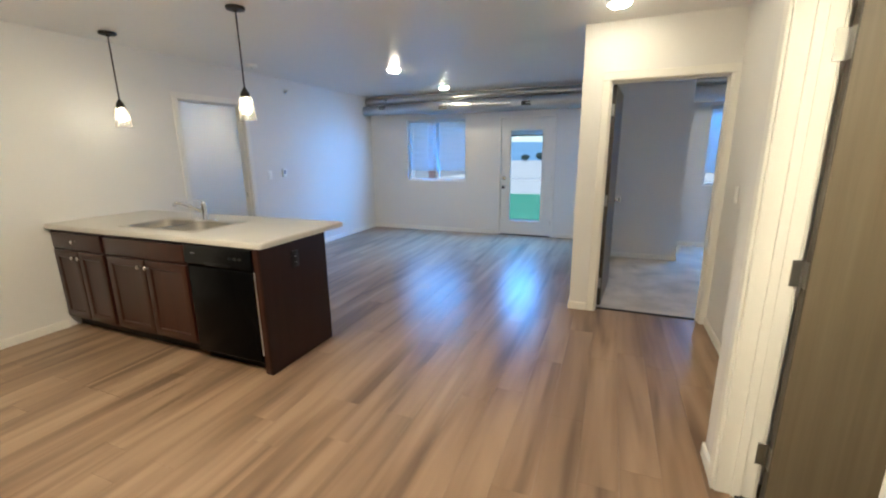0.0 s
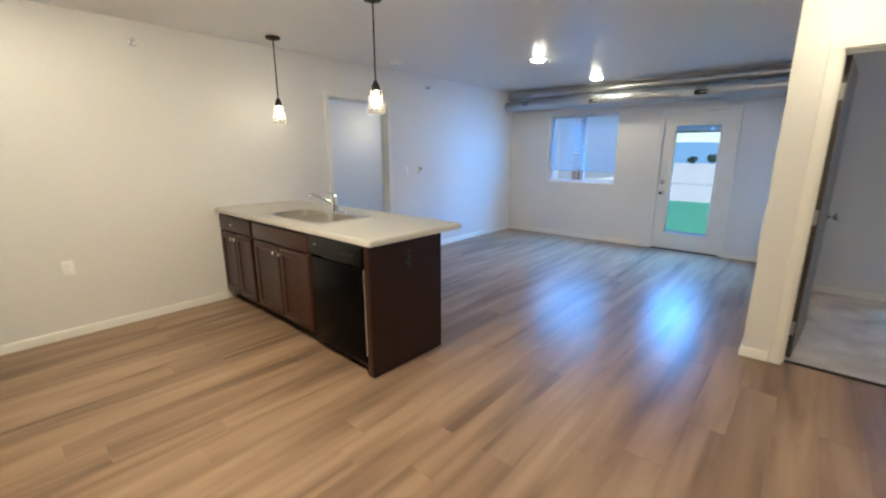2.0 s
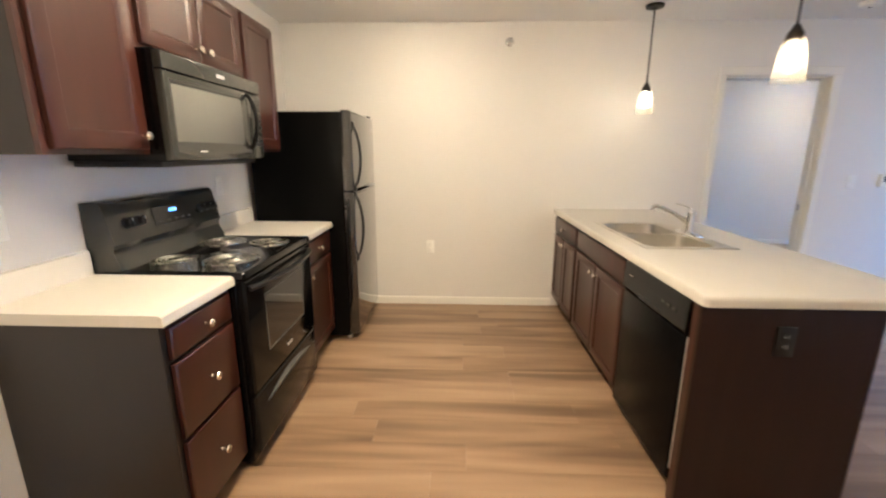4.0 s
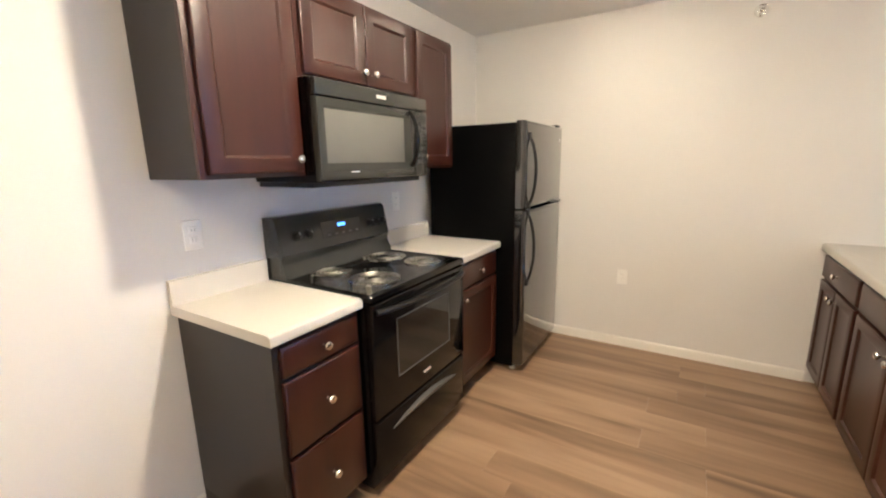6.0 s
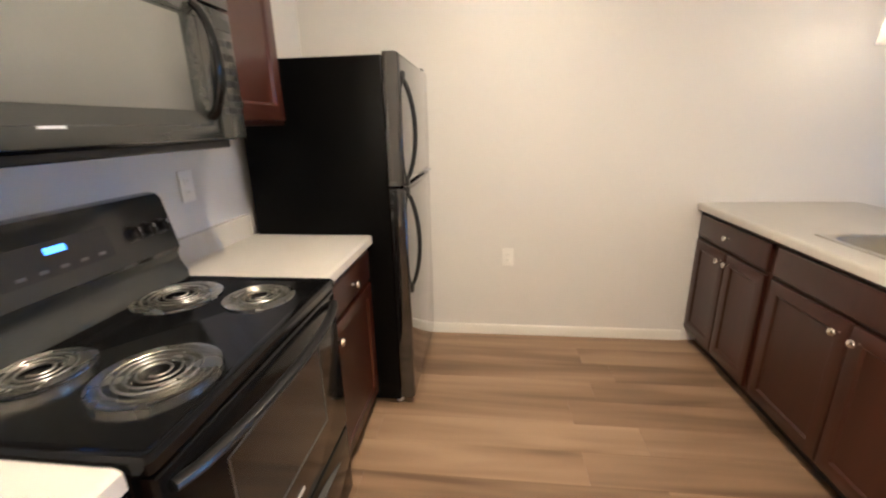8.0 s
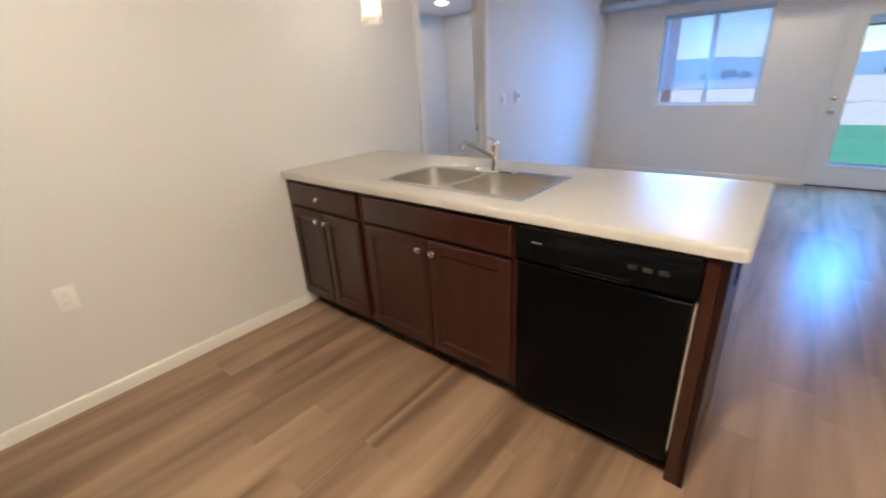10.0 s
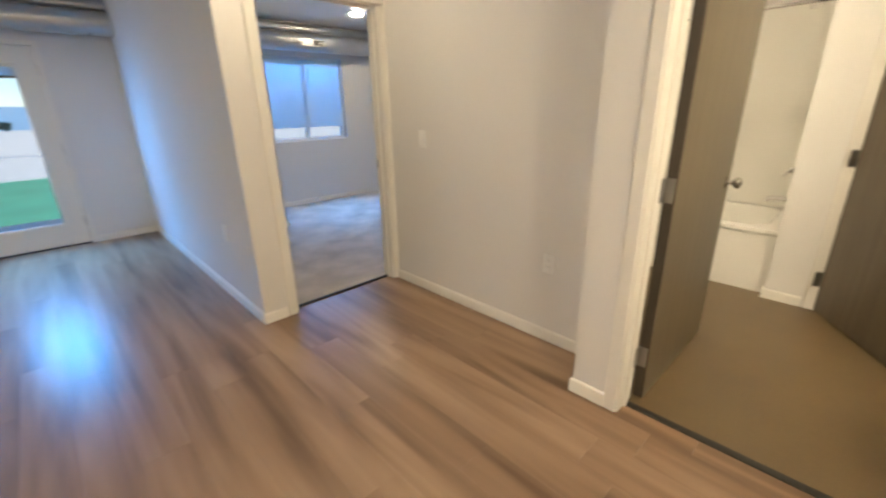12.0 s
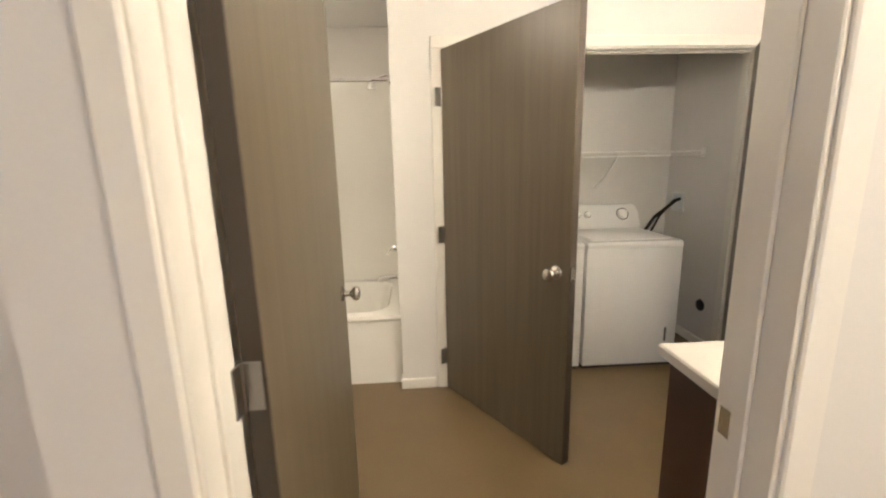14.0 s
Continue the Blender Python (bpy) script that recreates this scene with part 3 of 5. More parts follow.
# ---- windows ----
def window(name, x0, x1, z0, z1, tilt, drop, label):
    w = thing(name, label, "window", ((x0 + x1) / 2, 9.24, z0), kind="structure")
    y0, y1, f = 9.235, 9.305, 0.038
    for lo, hi in (((x0, y0, z0), (x0 + f, y1, z1)), ((x1 - f, y0, z0), (x1, y1, z1)), ((x0 + f, y0, z0), (x1 - f, y1, z0 + f)), ((x0 + f, y0, z1 - f), (x1 - f, y1, z1))):
        part("window_frame", box(lo, hi, 0.004, seg=1), VINYL, w)
    xm = (x0 + x1) / 2
    part("meeting_stile", box((xm - 0.026, y0 + 0.008, z0 + f), (xm + 0.026, y1 - 0.01, z1 - f), 0.003, seg=1), VINYL, w)
    for a, b in ((x0 + f, xm - 0.026), (xm + 0.026, x1 - f)):
        p = part("pane", box((a, 9.268, z0 + f), (b, 9.272, z1 - f)), PANE, w)
        p.visible_shadow = False
    part("window_sill", box((x0 + 0.001, 9.146, z0 - 0.002), (x1 - 0.001, 9.235, z0 + 0.010), 0.003, seg=1), TRIM, w)
    bl = thing(name.replace("window", "blind"), "white mini blind, lowered over most of the window", "blind", (xm, 9.205, z1), "window blinds")
    bl.name = "window_blind"
    part("headrail", box((x0 + 0.008, 9.188, z1 - 0.032), (x1 - 0.008, 9.218, z1 - 0.002), 0.003, seg=1), SLAT, bl)
    bottom = z0 + drop
    part("bottom_rail", box((x0 + 0.010, 9.194, bottom - 0.012), (x1 - 0.010, 9.214, bottom), 0.003, seg=1), SLAT, bl)
    sl = bmesh.new()
    c, s = math.cos(radians(tilt)), math.sin(radians(tilt))
    prof = [(-0.0125, 0.0), (-0.006, 0.0016), (0.0, 0.0022), (0.006, 0.0016), (0.0125, 0.0)]
    prof = [(a * c - h * s, a * s + h * c) for a, h in prof]
    half = (x1 - x0) / 2 - 0.012
    loft([[(xx, a, h) for a, h in prof] for xx in (-half, half)], sl, False, False, closed=False)
    me = mesh_of("slat", sl, SLAT)
    z = bottom + 0.014
    while z < z1 - 0.036:
        o = new("slat", me)
        o.parent = bl
        o.location = (0, 9.204 - 9.205, z - z1)
        z += 0.0215
    for xx in (x0 + 0.16, x1 - 0.16):
        part("cord", tube([(xx, 9.190, z1 - 0.03), (xx, 9.190, bottom - 0.01)], 0.0012, 5), SLAT, bl)
    return w


window("window_1", -2.45, -1.31, 0.915, 2.0, 29, 0.20, "white vinyl sliding window with two panes")
window("window_2", 2.345, 3.525, 0.905, 2.025, 72, 0.20, "white vinyl sliding bedroom window with two panes")
window("window_3", -4.56, -3.42, 0.91, 2.0, 14, 0.20, "white vinyl sliding window of the west room")

# ---- peninsula ----
PF, PB = 3.990, 4.600


def base_cabinet(name, x0, x1, label, face, yf, yb, drawers, doors, group, false_front=False, side_mat=None, top=0.876):
    """A base unit between x0 and x1. face: the way its front looks in y; drawers: bands (z0, z1); doors: bands (xa, xb, z0, z1)."""
    c = thing(name, label, "cabinet", ((x0 + x1) / 2, (yf + yb) / 2, 0), group)
    ya, yb2 = sorted((yf - face * 0.002, yb))
    part("body", box((x0, ya, 0.095), (x1, yb2, top), 0.001, seg=1), side_mat or CABINET, c)
    if top < 0.87:
        for fa_, fb_, nm in ((yf - face * 0.002, yf - face * 0.022, "front_rail"), (yb + face * 0.020, yb, "back_rail")):
            part(nm, box((x0, min(fa_, fb_), top + 0.0005), (x1, max(fa_, fb_), 0.876), 0.001, seg=1), CABINET, c)
    ka, kb = sorted((yf - face * 0.075, yb))
    part("toe_kick", box((x0 + 0.002, ka, 0.0), (x1 - 0.002, kb, 0.095)), DARKRUBBER, c, "recessed black toe kick")
    for xa, xb, z0, z1 in drawers:
        d = part("false_front" if false_front else "drawer", panel(xa, xb, z0, z1, yf, face, 0.019, SLABFRONT), CABINET, c)
        if not false_front:
            knob((xa + xb) / 2, yf + face * 0.019, (z0 + z1) / 2, face, d)
    for xa, xb, z0, z1, kx in doors:
        d = part("door", panel(xa, xb, z0, z1, yf, face, 0.019, SHAKER), CABINET, c)
        knob(kx, yf + face * 0.019, z1 - 0.050, face, d)
    return c


base_cabinet("base_cabinet", -3.198, -2.502, "dark brown stained base cabinet with a drawer over two doors", -1, PF, PB,
             [(-3.170, -2.525, 0.718, 0.850)], [(-3.170, -2.852, 0.118, 0.700, -2.885), (-2.843, -2.525, 0.118, 0.700, -2.810)], "peninsula base cabinets")
base_cabinet("sink_cabinet", -2.500, -1.586, "dark brown stained sink cabinet with two doors", -1, PF, PB,
             [(-2.478, -1.608, 0.718, 0.850)], [(-2.478, -2.047, 0.118, 0.700, -2.085), (-2.039, -1.608, 0.118, 0.700, -2.000)], "peninsula base cabinets", false_front=True, top=0.745)

dw = thing("dishwasher", "black built-in dishwasher under the peninsula counter", "dishwasher", (-1.277, 4.28, 0))
part("body", box((-1.578, PF + 0.010, 0.10), (-0.976, 4.57, 0.870)), BLACKPLASTIC, dw)
dd = part("door", panel(-1.576, -0.978, 0.078, 0.718, PF + 0.010, -1, 0.036, ((0, -0.010), (0.004, -0.003), (0.010, 0))), BLACKTEX, dw)
cp = part("control_panel", loft([[(x, y, z) for y, z in ((PF + 0.01, 0.725), (PF - 0.026, 0.725), (PF - 0.034, 0.735), (PF - 0.026, 0.850), (PF - 0.018, 0.862), (PF + 0.01, 0.862))] for x in (-1.576, -0.978)]), BLACK, dw)
part("handle_recess", box((-1.395, PF - 0.0335, 0.728), (-1.160, PF - 0.020, 0.752), 0.005), BLACKPLASTIC, cp)
part("badge", box((-1.512, PF - 0.0335, 0.802), (-1.470, PF - 0.0275, 0.809), 0.002, seg=1), NICKEL, cp, "small nickel badge")
part("top_edge", tube([(-1.574, PF - 0.020, 0.861), (-0.980, PF - 0.020, 0.861)], 0.0035, 8), SHEENGREY, cp)
for i in range(3):
    part("button", box((-1.175 + i * 0.045, PF - 0.0340, 0.786), (-1.147 + i * 0.045, PF - 0.0270, 0.802), 0.002, seg=1), SHEENGREY, cp)
part("kick_plate", box((-1.574, PF + 0.045, 0.0), (-0.98, PF + 0.06, 0.074), 0.002, seg=1), BLACKPLASTIC, dw)
part("door_gasket", box((-0.976, PF - 0.020, 0.135), (-0.9715, PF - 0.004, 0.715)), SILVER, dw, "bright metal trim strip")

ep = thing("end_panel", "dark brown stained end panel of the peninsula", "panel", (-0.938, 4.28, 0))
part("panel", box((-0.927, PF - 0.022, 0.0), (-0.908, PB, 0.876), 0.002, seg=1), PANEL, ep)
part("filler_strip", box((-0.968, PF - 0.020, 0.0), (-0.928, PF + 0.02, 0.876), 0.002, seg=1), CABINET, ep)
pb = tagged(part("back_panel", box((-3.198, PB + 0.001, 0.0), (-0.908, PB + 0.018, 0.876), 0.002, seg=1), PANEL), "dark brown stained back panel of the peninsula", "panel")


def outlet(x, y, z, nx, ny, mat, label, switch=False, name="outlet"):
    """A cover plate with two sockets, or a rocker, on a wall that looks along (nx, ny)."""
    o = thing(name, label, name.replace("_", " "), (x, y, z))
    ux, uy = -ny, nx

    def slab(n, w0, w1, z0, z1, d0, d1, m, bev):
        pts = [(x + ux * w + nx * d, y + uy * w + ny * d, z + h) for w, d, h in ((w0, d0, z0), (w1, d1, z1))]
        lo = [min(a, b) for a, b in zip(*pts)]
        hi = [max(a, b) for a, b in zip(*pts)]
        return part(n, box(lo, hi, bev, seg=2), m, o)

    slab("cover_plate", -0.036, 0.036, -0.058, 0.058, 0.0, 0.006, mat, 0.002)
    if switch:
        slab("rocker", -0.017, 0.017, -0.033, 0.033, 0.004, 0.010, mat, 0.002)
    else:
        for s in (-1, 1):
            slab("socket", -0.016, 0.016, s * 0.020 - 0.014, s * 0.020 + 0.014, 0.004, 0.008, mat, 0.002)
            for k in (-1, 1):
                slab("slot", k * 0.006 - 0.001, k * 0.006 + 0.001, s * 0.020 - 0.004, s * 0.020 + 0.006, 0.0075, 0.0085, SLOTGREY, 0)
    return o


outlet(-0.908, 4.275, 0.738, 1, 0, BLACKPLASTIC, "dark brown outlet on the peninsula end panel")
outlet(-3.2, 2.848, 0.555, 1, 0, WHITEPLASTIC, "white wall outlet above the baseboard")
outlet(1.93, 4.503, 0.487, -1, 0, WHITEPLASTIC, "white wall outlet above the baseboard")
outlet(1.93, 5.553, 1.133, -1, 0, WHITEPLASTIC, "white light switch beside the bedroom door", True, "light_switch")
outlet(-3.2, 6.475, 1.165, 1, 0, WHITEPLASTIC, "white light switch beside the west room doorway", True, "light_switch")
outlet(0.82, 6.456, 0.52, -1, 0, WHITEPLASTIC, "white wall outlet above the baseboard")
outlet(-0.748, 1.6, 1.17, 0, 1, WHITEPLASTIC, "white outlet above the kitchen counter")
outlet(-2.043, 1.6, 1.19, 0, 1, WHITEPLASTIC, "white outlet between range and refrigerator")
th = thing("thermostat", "small white wall thermostat", "thermostat", (-3.2, 6.738, 1.18))
part("housing", box((-3.2, 6.700, 1.125), (-3.176, 6.776, 1.235), 0.005), WHITEPLASTIC, th)
part("display", box((-3.178, 6.722, 1.165), (-3.1745, 6.756, 1.215), 0.001, seg=1), DULLGREY, th)


# countertop with a hole for the sink
SX0, SX1, SY0, SY1 = -2.440, -1.622, 4.072, 4.556
pc = thing("peninsula_countertop", "off-white laminate countertop on the peninsula", "countertop", (-2.035, 4.387, 0.877))
HOLE = (-2.428, -1.634, 4.084, 4.484)
edge = [rrect(*HOLE, 0.877, 0.03)] + [rrect(-3.198, -0.872 - i, 3.952 + i, 4.822 - i, z, 0.022 - i) for i, z in ((0.0, 0.877), (0.0, 0.900), (0.003, 0.909), (0.007, 0.9125), (0.011, 0.9142))]
part("rolled_edge", loft(edge, None, False, False), COUNTER, pc)
part("worktop", loft([rrect(-3.198, -0.883, 3.963, 4.811, 0.9142, 0.011), rrect(-3.198, -0.886, 3.966, 4.808, 0.9145, 0.011), rrect(*HOLE, 0.9145, 0.03), rrect(*HOLE, 0.877, 0.03)], None, False, False), COUNTER, pc)

sk = thing("kitchen_sink", "stainless steel double bowl drop-in sink", "sink", ((SX0 + SX1) / 2, (SY0 + SY1) / 2, 0.915))
xm = (SX0 + SX1) / 2
for x0, x1, ra, rb in ((SX0, xm, 1, 0), (xm, SX1, 0, 1)):
    bx0, bx1, by0, by1 = (x0 + 0.028, x1 - 0.012, SY0 + 0.030, SY1 - 0.090) if ra else (x0 + 0.012, x1 - 0.028, SY0 + 0.030, SY1 - 0.090)
    rr = [rrect(x0, x1, SY0, SY1, 0.915, 0.004), rrect(x0 + 0.002, x1 - 0.002, SY0 + 0.002, SY1 - 0.002, 0.9195, 0.004), rrect(bx0 - 0.006, bx1 + 0.006, by0 - 0.006, by1 + 0.006, 0.9195, 0.065),
          rrect(bx0, bx1, by0, by1, 0.915, 0.07), rrect(bx0 + 0.006, bx1 - 0.006, by0 + 0.006, by1 - 0.006, 0.850, 0.07), rrect(bx0 + 0.014, bx1 - 0.014, by0 + 0.014, by1 - 0.014, 0.800, 0.07), rrect(bx0 + 0.038, bx1 - 0.038, by0 + 0.038, by1 - 0.038, 0.768, 0.06),
          rrect(bx0 + 0.085, bx1 - 0.085, by0 + 0.085, by1 - 0.085, 0.758, 0.04), rrect((bx0 + bx1) / 2 - 0.05, (bx0 + bx1) / 2 + 0.05, (by0 + by1) / 2 - 0.05, (by0 + by1) / 2 + 0.05, 0.755, 0.049)]
    b = part("bowl", loft(rr, None, False, True), BOWLSTEEL, sk)
    part("drain", lathe([(0.048, 0.756), (0.044, 0.7585), (0.036, 0.757), (0.012, 0.755), (0.010, 0.760), (0.004, 0.761)], ((bx0 + bx1) / 2, (by0 + by1) / 2, 0), "z", 20), CHROME, b)
fa = thing("faucet", "chrome single lever kitchen faucet", "faucet", (-2.019, 4.503, 0.9195))
part("base_plate", loft([rrect(-2.145, -1.893, 4.474, 4.532, 0.9195, 0.028), rrect(-2.143, -1.895, 4.476, 4.530, 0.927, 0.027), rrect(-2.130, -1.908, 4.486, 4.520, 0.932, 0.016)]), CHROME, fa)
part("body", lathe([(0.026, 0.930), (0.024, 0.945), (0.022, 1.035), (0.023, 1.045), (0.021, 1.060), (0.013, 1.074), (0.004, 1.078)], (-2.019, 4.503, 0), "z", 20), CHROME, fa)
part("spout", tube([(-2.019, 4.500, 0.985), (-2.032, 4.465, 1.010), (-2.048, 4.410, 1.045), (-2.062, 4.345, 1.076), (-2.070, 4.315, 1.084), (-2.073, 4.297, 1.079), (-2.074, 4.292, 1.060)], [0.015, 0.014, 0.0125, 0.012, 0.0125, 0.013, 0.013], 12), CHROME, fa)
part("lever", tube([(-2.019, 4.503, 1.072), (-2.024, 4.480, 1.086), (-2.034, 4.440, 1.098), (-2.040, 4.415, 1.102)], [0.010, 0.008, 0.0065, 0.006], 10, flat=0.6), CHROME, fa)

# ---- kitchen run along the south wall ----
KF = 2.168
lc = base_cabinet("drawer_cabinet", -1.045, -0.648, "dark brown stained base cabinet with three drawers", 1, KF, 1.602,
                  [(-1.022, -0.672, 0.745, 0.855), (-1.022, -0.672, 0.452, 0.728), (-1.022, -0.672, 0.118, 0.435)], [], "range wall base cabinets", side_mat=SIDE)
base_cabinet("base_cabinet", -2.372, -1.822, "dark brown stained base cabinet with a drawer over a door", 1, KF, 1.602,
             [(-2.345, -1.850, 0.718, 0.855)], [(-2.345, -1.850, 0.118, 0.700, -1.885)], "range wall base cabinets", side_mat=SIDE)


def counter_run(x0, x1, label):
    """A postformed laminate top with a rolled front edge and a separate low backsplash."""
    c = thing("countertop", label, "countertop", ((x0 + x1) / 2, 1.90, 0.877))
    top = [(2.197, 0.877), (2.197, 0.900), (2.195, 0.908), (2.189, 0.913), (2.180, 0.915), (1.6225, 0.915), (1.602, 0.915), (1.602, 0.877)]
    part("worktop", loft([[(x, y, z) for y, z in top] for x in (x0, x1)]), COUNTER, c)
    splash = [(1.602, 0.9152), (1.6235, 0.9152), (1.622, 0.919), (1.622, 1.004), (1.620, 1.010), (1.614, 1.013), (1.602, 1.013)]
    part("backsplash", loft([[(x, y, z) for y, z in splash] for x in (x0, x1)]), COUNTER, c)
    return c


counter_run(-1.046, -0.628, "off-white laminate countertop with raised backsplash over the drawer cabinet")
counter_run(-2.384, -1.818, "off-white laminate countertop with raised backsplash beside the refrigerator")


def upper_cabinet(x0, x1, z0, z1, label, doors):
    c = thing("wall_cabinet", label, "cabinet", ((x0 + x1) / 2, 1.77, z0), "wall cabinets")
    part("body", box((x0, 1.601, z0), (x1, 1.915, z1), 0.001, seg=1), SIDE, c)
    ff = bmesh.new()
    for lo, hi in (((x0, 1.9155, z0), (x0 + 0.038, 1.934, z1)), ((x1 - 0.038, 1.9155, z0), (x1, 1.934, z1)), ((x0 + 0.038, 1.9155, z0), (x1 - 0.038, 1.934, z0 + 0.038)), ((x0 + 0.038, 1.9155, z1 - 0.038), (x1 - 0.038, 1.934, z1))):
        box(lo, hi, bm=ff)
    part("face_frame", ff, CABINET, c)
    for xa, xb, kx in doors:
        d = part("door", panel(xa, xb, z0 + 0.016, z1 - 0.014, 1.934, 1, 0.019, SHAKER), CABINET, c)
        knob(kx, 1.953, z0 + 0.065, 1, d)
    return c


upper_cabinet(-1.043, -0.628, 1.390, 2.125, "dark reddish brown wall cabinet with one door", [(-1.026, -0.652, -0.998)])
upper_cabinet(-1.808, -1.045, 1.765, 2.125, "dark reddish brown wall cabinet above the microwave", [(-1.786, -1.430, -1.462), (-1.422, -1.066, -1.390)])
upper_cabinet(-2.205, -1.810, 1.400, 2.125, "dark reddish brown narrow wall cabinet", [(-2.188, -1.828, -1.856)])

# microwave
mw = thing("microwave", "black over-range microwave with a grey window", "microwave", (-1.427, 1.80, 1.35))
part("body", box((-1.806, 1.603, 1.362), (-1.048, 1.990, 1.7635), 0.003, seg=1), BLACK, mw)
md = part("door", panel(-1.690, -1.048, 1.366, 1.690, 1.990, 1, 0.032, ((0, -0.008), (0.003, -0.002), (0.008, 0), (0.036, 0), (0.038, -0.002))), SHEENGREY, mw)
part("window", panel(-1.596, -1.084, 1.437, 1.646, 2.0185, 1, 0.003, ((0, -0.001), (0.002, 0))), MWGLASS, md, "grey door window, lightened for reflection")
mp_ = part("control_panel", panel(-1.800, -1.693, 1.366, 1.690, 1.990, 1, 0.032, ((0, -0.008), (0.003, -0.002), (0.008, 0))), SHEENGREY, mw)
part("display", box((-1.788, 2.0205, 1.640), (-1.706, 2.0235, 1.668)), DARKGLASS, mp_)
for r in range(6):
    for c in range(3):
        part("key", box((-1.786 + c * 0.028, 2.0215, 1.600 - r * 0.034), (-1.764 + c * 0.028, 2.0228, 1.618 - r * 0.034), 0.0005, seg=1), BLACKPLASTIC, mp_)
part("vent_grille", box((-1.800, 1.990, 1.694), (-1.048, 2.022, 1.756), 0.004, seg=2), SHEENGREY, mw)
for i in range(4):
    part("vent_slot", box((-1.780, 2.004 - i * 0.010, 1.7555), (-1.070, 2.008 - i * 0.010, 1.7575)), BLACKPLASTIC, mw)
part("badge", box((-1.462, 2.0222, 1.717), (-1.398, 2.0245, 1.732), 0.0008, seg=1), SILVER, mw, "small silver badge")
part("badge", box((-1.262, 2.0222, 1.398), (-1.215, 2.0238, 1.403)), SILVER, md, "thin pale lettering bar")
part("handle", tube(arc((-1.646, 2.024, 1.420), (-1.646, 2.024, 1.680), (0, 0.044, 0), 16), 0.014, 10, flat=0.75), BLACK, md, "bowed black handle")
part("underside", box((-1.800, 1.615, 1.340), (-1.054, 1.965, 1.362), 0.004, seg=1), BLACKPLASTIC, mw)
for x in (-1.62, -1.23):
    part("grease_filter", box((x - 0.13, 1.70, 1.337), (x + 0.13, 1.86, 1.341)), STEEL, mw)

# range
RX0, RX1 = -1.812, -1.052
CLOCKPANEL = material("clock_panel_film", (0.020, 0.020, 0.021), 0.16, spec=0.5)
TRIMGREY = material("satin_grey_trim", (0.085, 0.085, 0.083), 0.34, 0.3, var=0.06, scale=8, fine=200)
rg = thing("electric_range", "black freestanding electric range with four coil burners", "range", (-1.432, 1.93, 0))
part("body", box((RX0 + 0.003, 1.640, 0.035), (RX1 - 0.003, 2.190, 0.898), 0.002, seg=1), BLACK, rg)
for x in (RX0 + 0.05, RX1 - 0.05):
    for y in (1.70, 2.14):
        part("foot", lathe([(0.018, 0), (0.018, 0.03), (0.010, 0.036)], (x, y, 0), "z", 12), BLACKPLASTIC, rg)
ct = part("cooktop", loft([rrect(RX0, RX1, 1.640, 2.235, 0.898, 0.010), rrect(RX0, RX1, 1.640, 2.235, 0.918, 0.010), rrect(RX0 + 0.006, RX1 - 0.006, 1.646, 2.229, 0.926, 0.010), rrect(RX0 + 0.020, RX1 - 0.020, 1.660, 2.214, 0.926, 0.010), rrect(RX0 + 0.026, RX1 - 0.026, 1.666, 2.206, 0.922, 0.010)]), BLACK, rg)
for x, y, r in ((-1.250, 1.820, 0.078), (-1.268, 2.070, 0.098), (-1.640, 1.825, 0.098), (-1.652, 2.070, 0.078)):
    bu = part("drip_bowl", lathe([(r + 0.020, 0.922), (r + 0.020, 0.9265), (r + 0.012, 0.9285), (r + 0.004, 0.9265), (r * 0.8, 0.9235), (r * 0.4, 0.9215), (0.02, 0.921)], (x, y, 0), "z", 36, first=False), DRIPBOWL, ct, "chrome drip bowl")
    turns = 3 if r < 0.09 else 4
    pts = []
    for k in range(turns * 22 + 1):
        a = 2 * math.pi * k / 22
        rad = 0.020 + (r - 0.024) * k / (turns * 22)
        pts.append((x + rad * math.cos(a), y + rad * math.sin(a), 0.930))
    part("coil_element", tube(pts, 0.0030, 6, flat=0.7), COIL, bu, "dark coil heating element")
bgz = part("backguard", loft([[(x, y, z) for y, z in ((1.604, 0.90), (1.735, 0.90), (1.735, 0.945), (1.712, 0.985), (1.712, 1.010), (1.722, 1.030), (1.690, 1.185), (1.675, 1.202), (1.650, 1.206), (1.604, 1.200))] for x in (RX0 + 0.003, RX1 - 0.003)]), SHEENGREY, rg)


def on_guard(x, s):
    """A place on the slanted control face: s from 0 at its foot to 1 at its top."""
    return Vector((x, 1.722 - 0.032 * s, 1.030 + 0.155 * s))


TIP = Matrix.Rotation(radians(11.7), 4, "X")
for x in (-1.152, -1.224, -1.658, -1.712, -1.766):
    kb = lathe([(0.024, 0), (0.024, 0.003), (0.019, 0.006), (0.0165, 0.022), (0.013, 0.025)], (0, 0, 0), "y", 20)
    box((-0.0035, 0.004, -0.018), (0.0035, 0.030, 0.018), 0.0015, kb, 1)
    bmesh.ops.transform(kb, matrix=Matrix.Translation(on_guard(x, 0.50)) @ TIP, verts=kb.verts)
    part("control_knob", kb, BLACKPLASTIC, bgz)
    mk = box((-0.0015, 0.0302, 0.004), (0.0015, 0.0308, 0.016))
    bmesh.ops.transform(mk, matrix=Matrix.Translation(on_guard(x, 0.50)) @ TIP, verts=mk.verts)
    part("pointer", mk, SILVER, bgz)
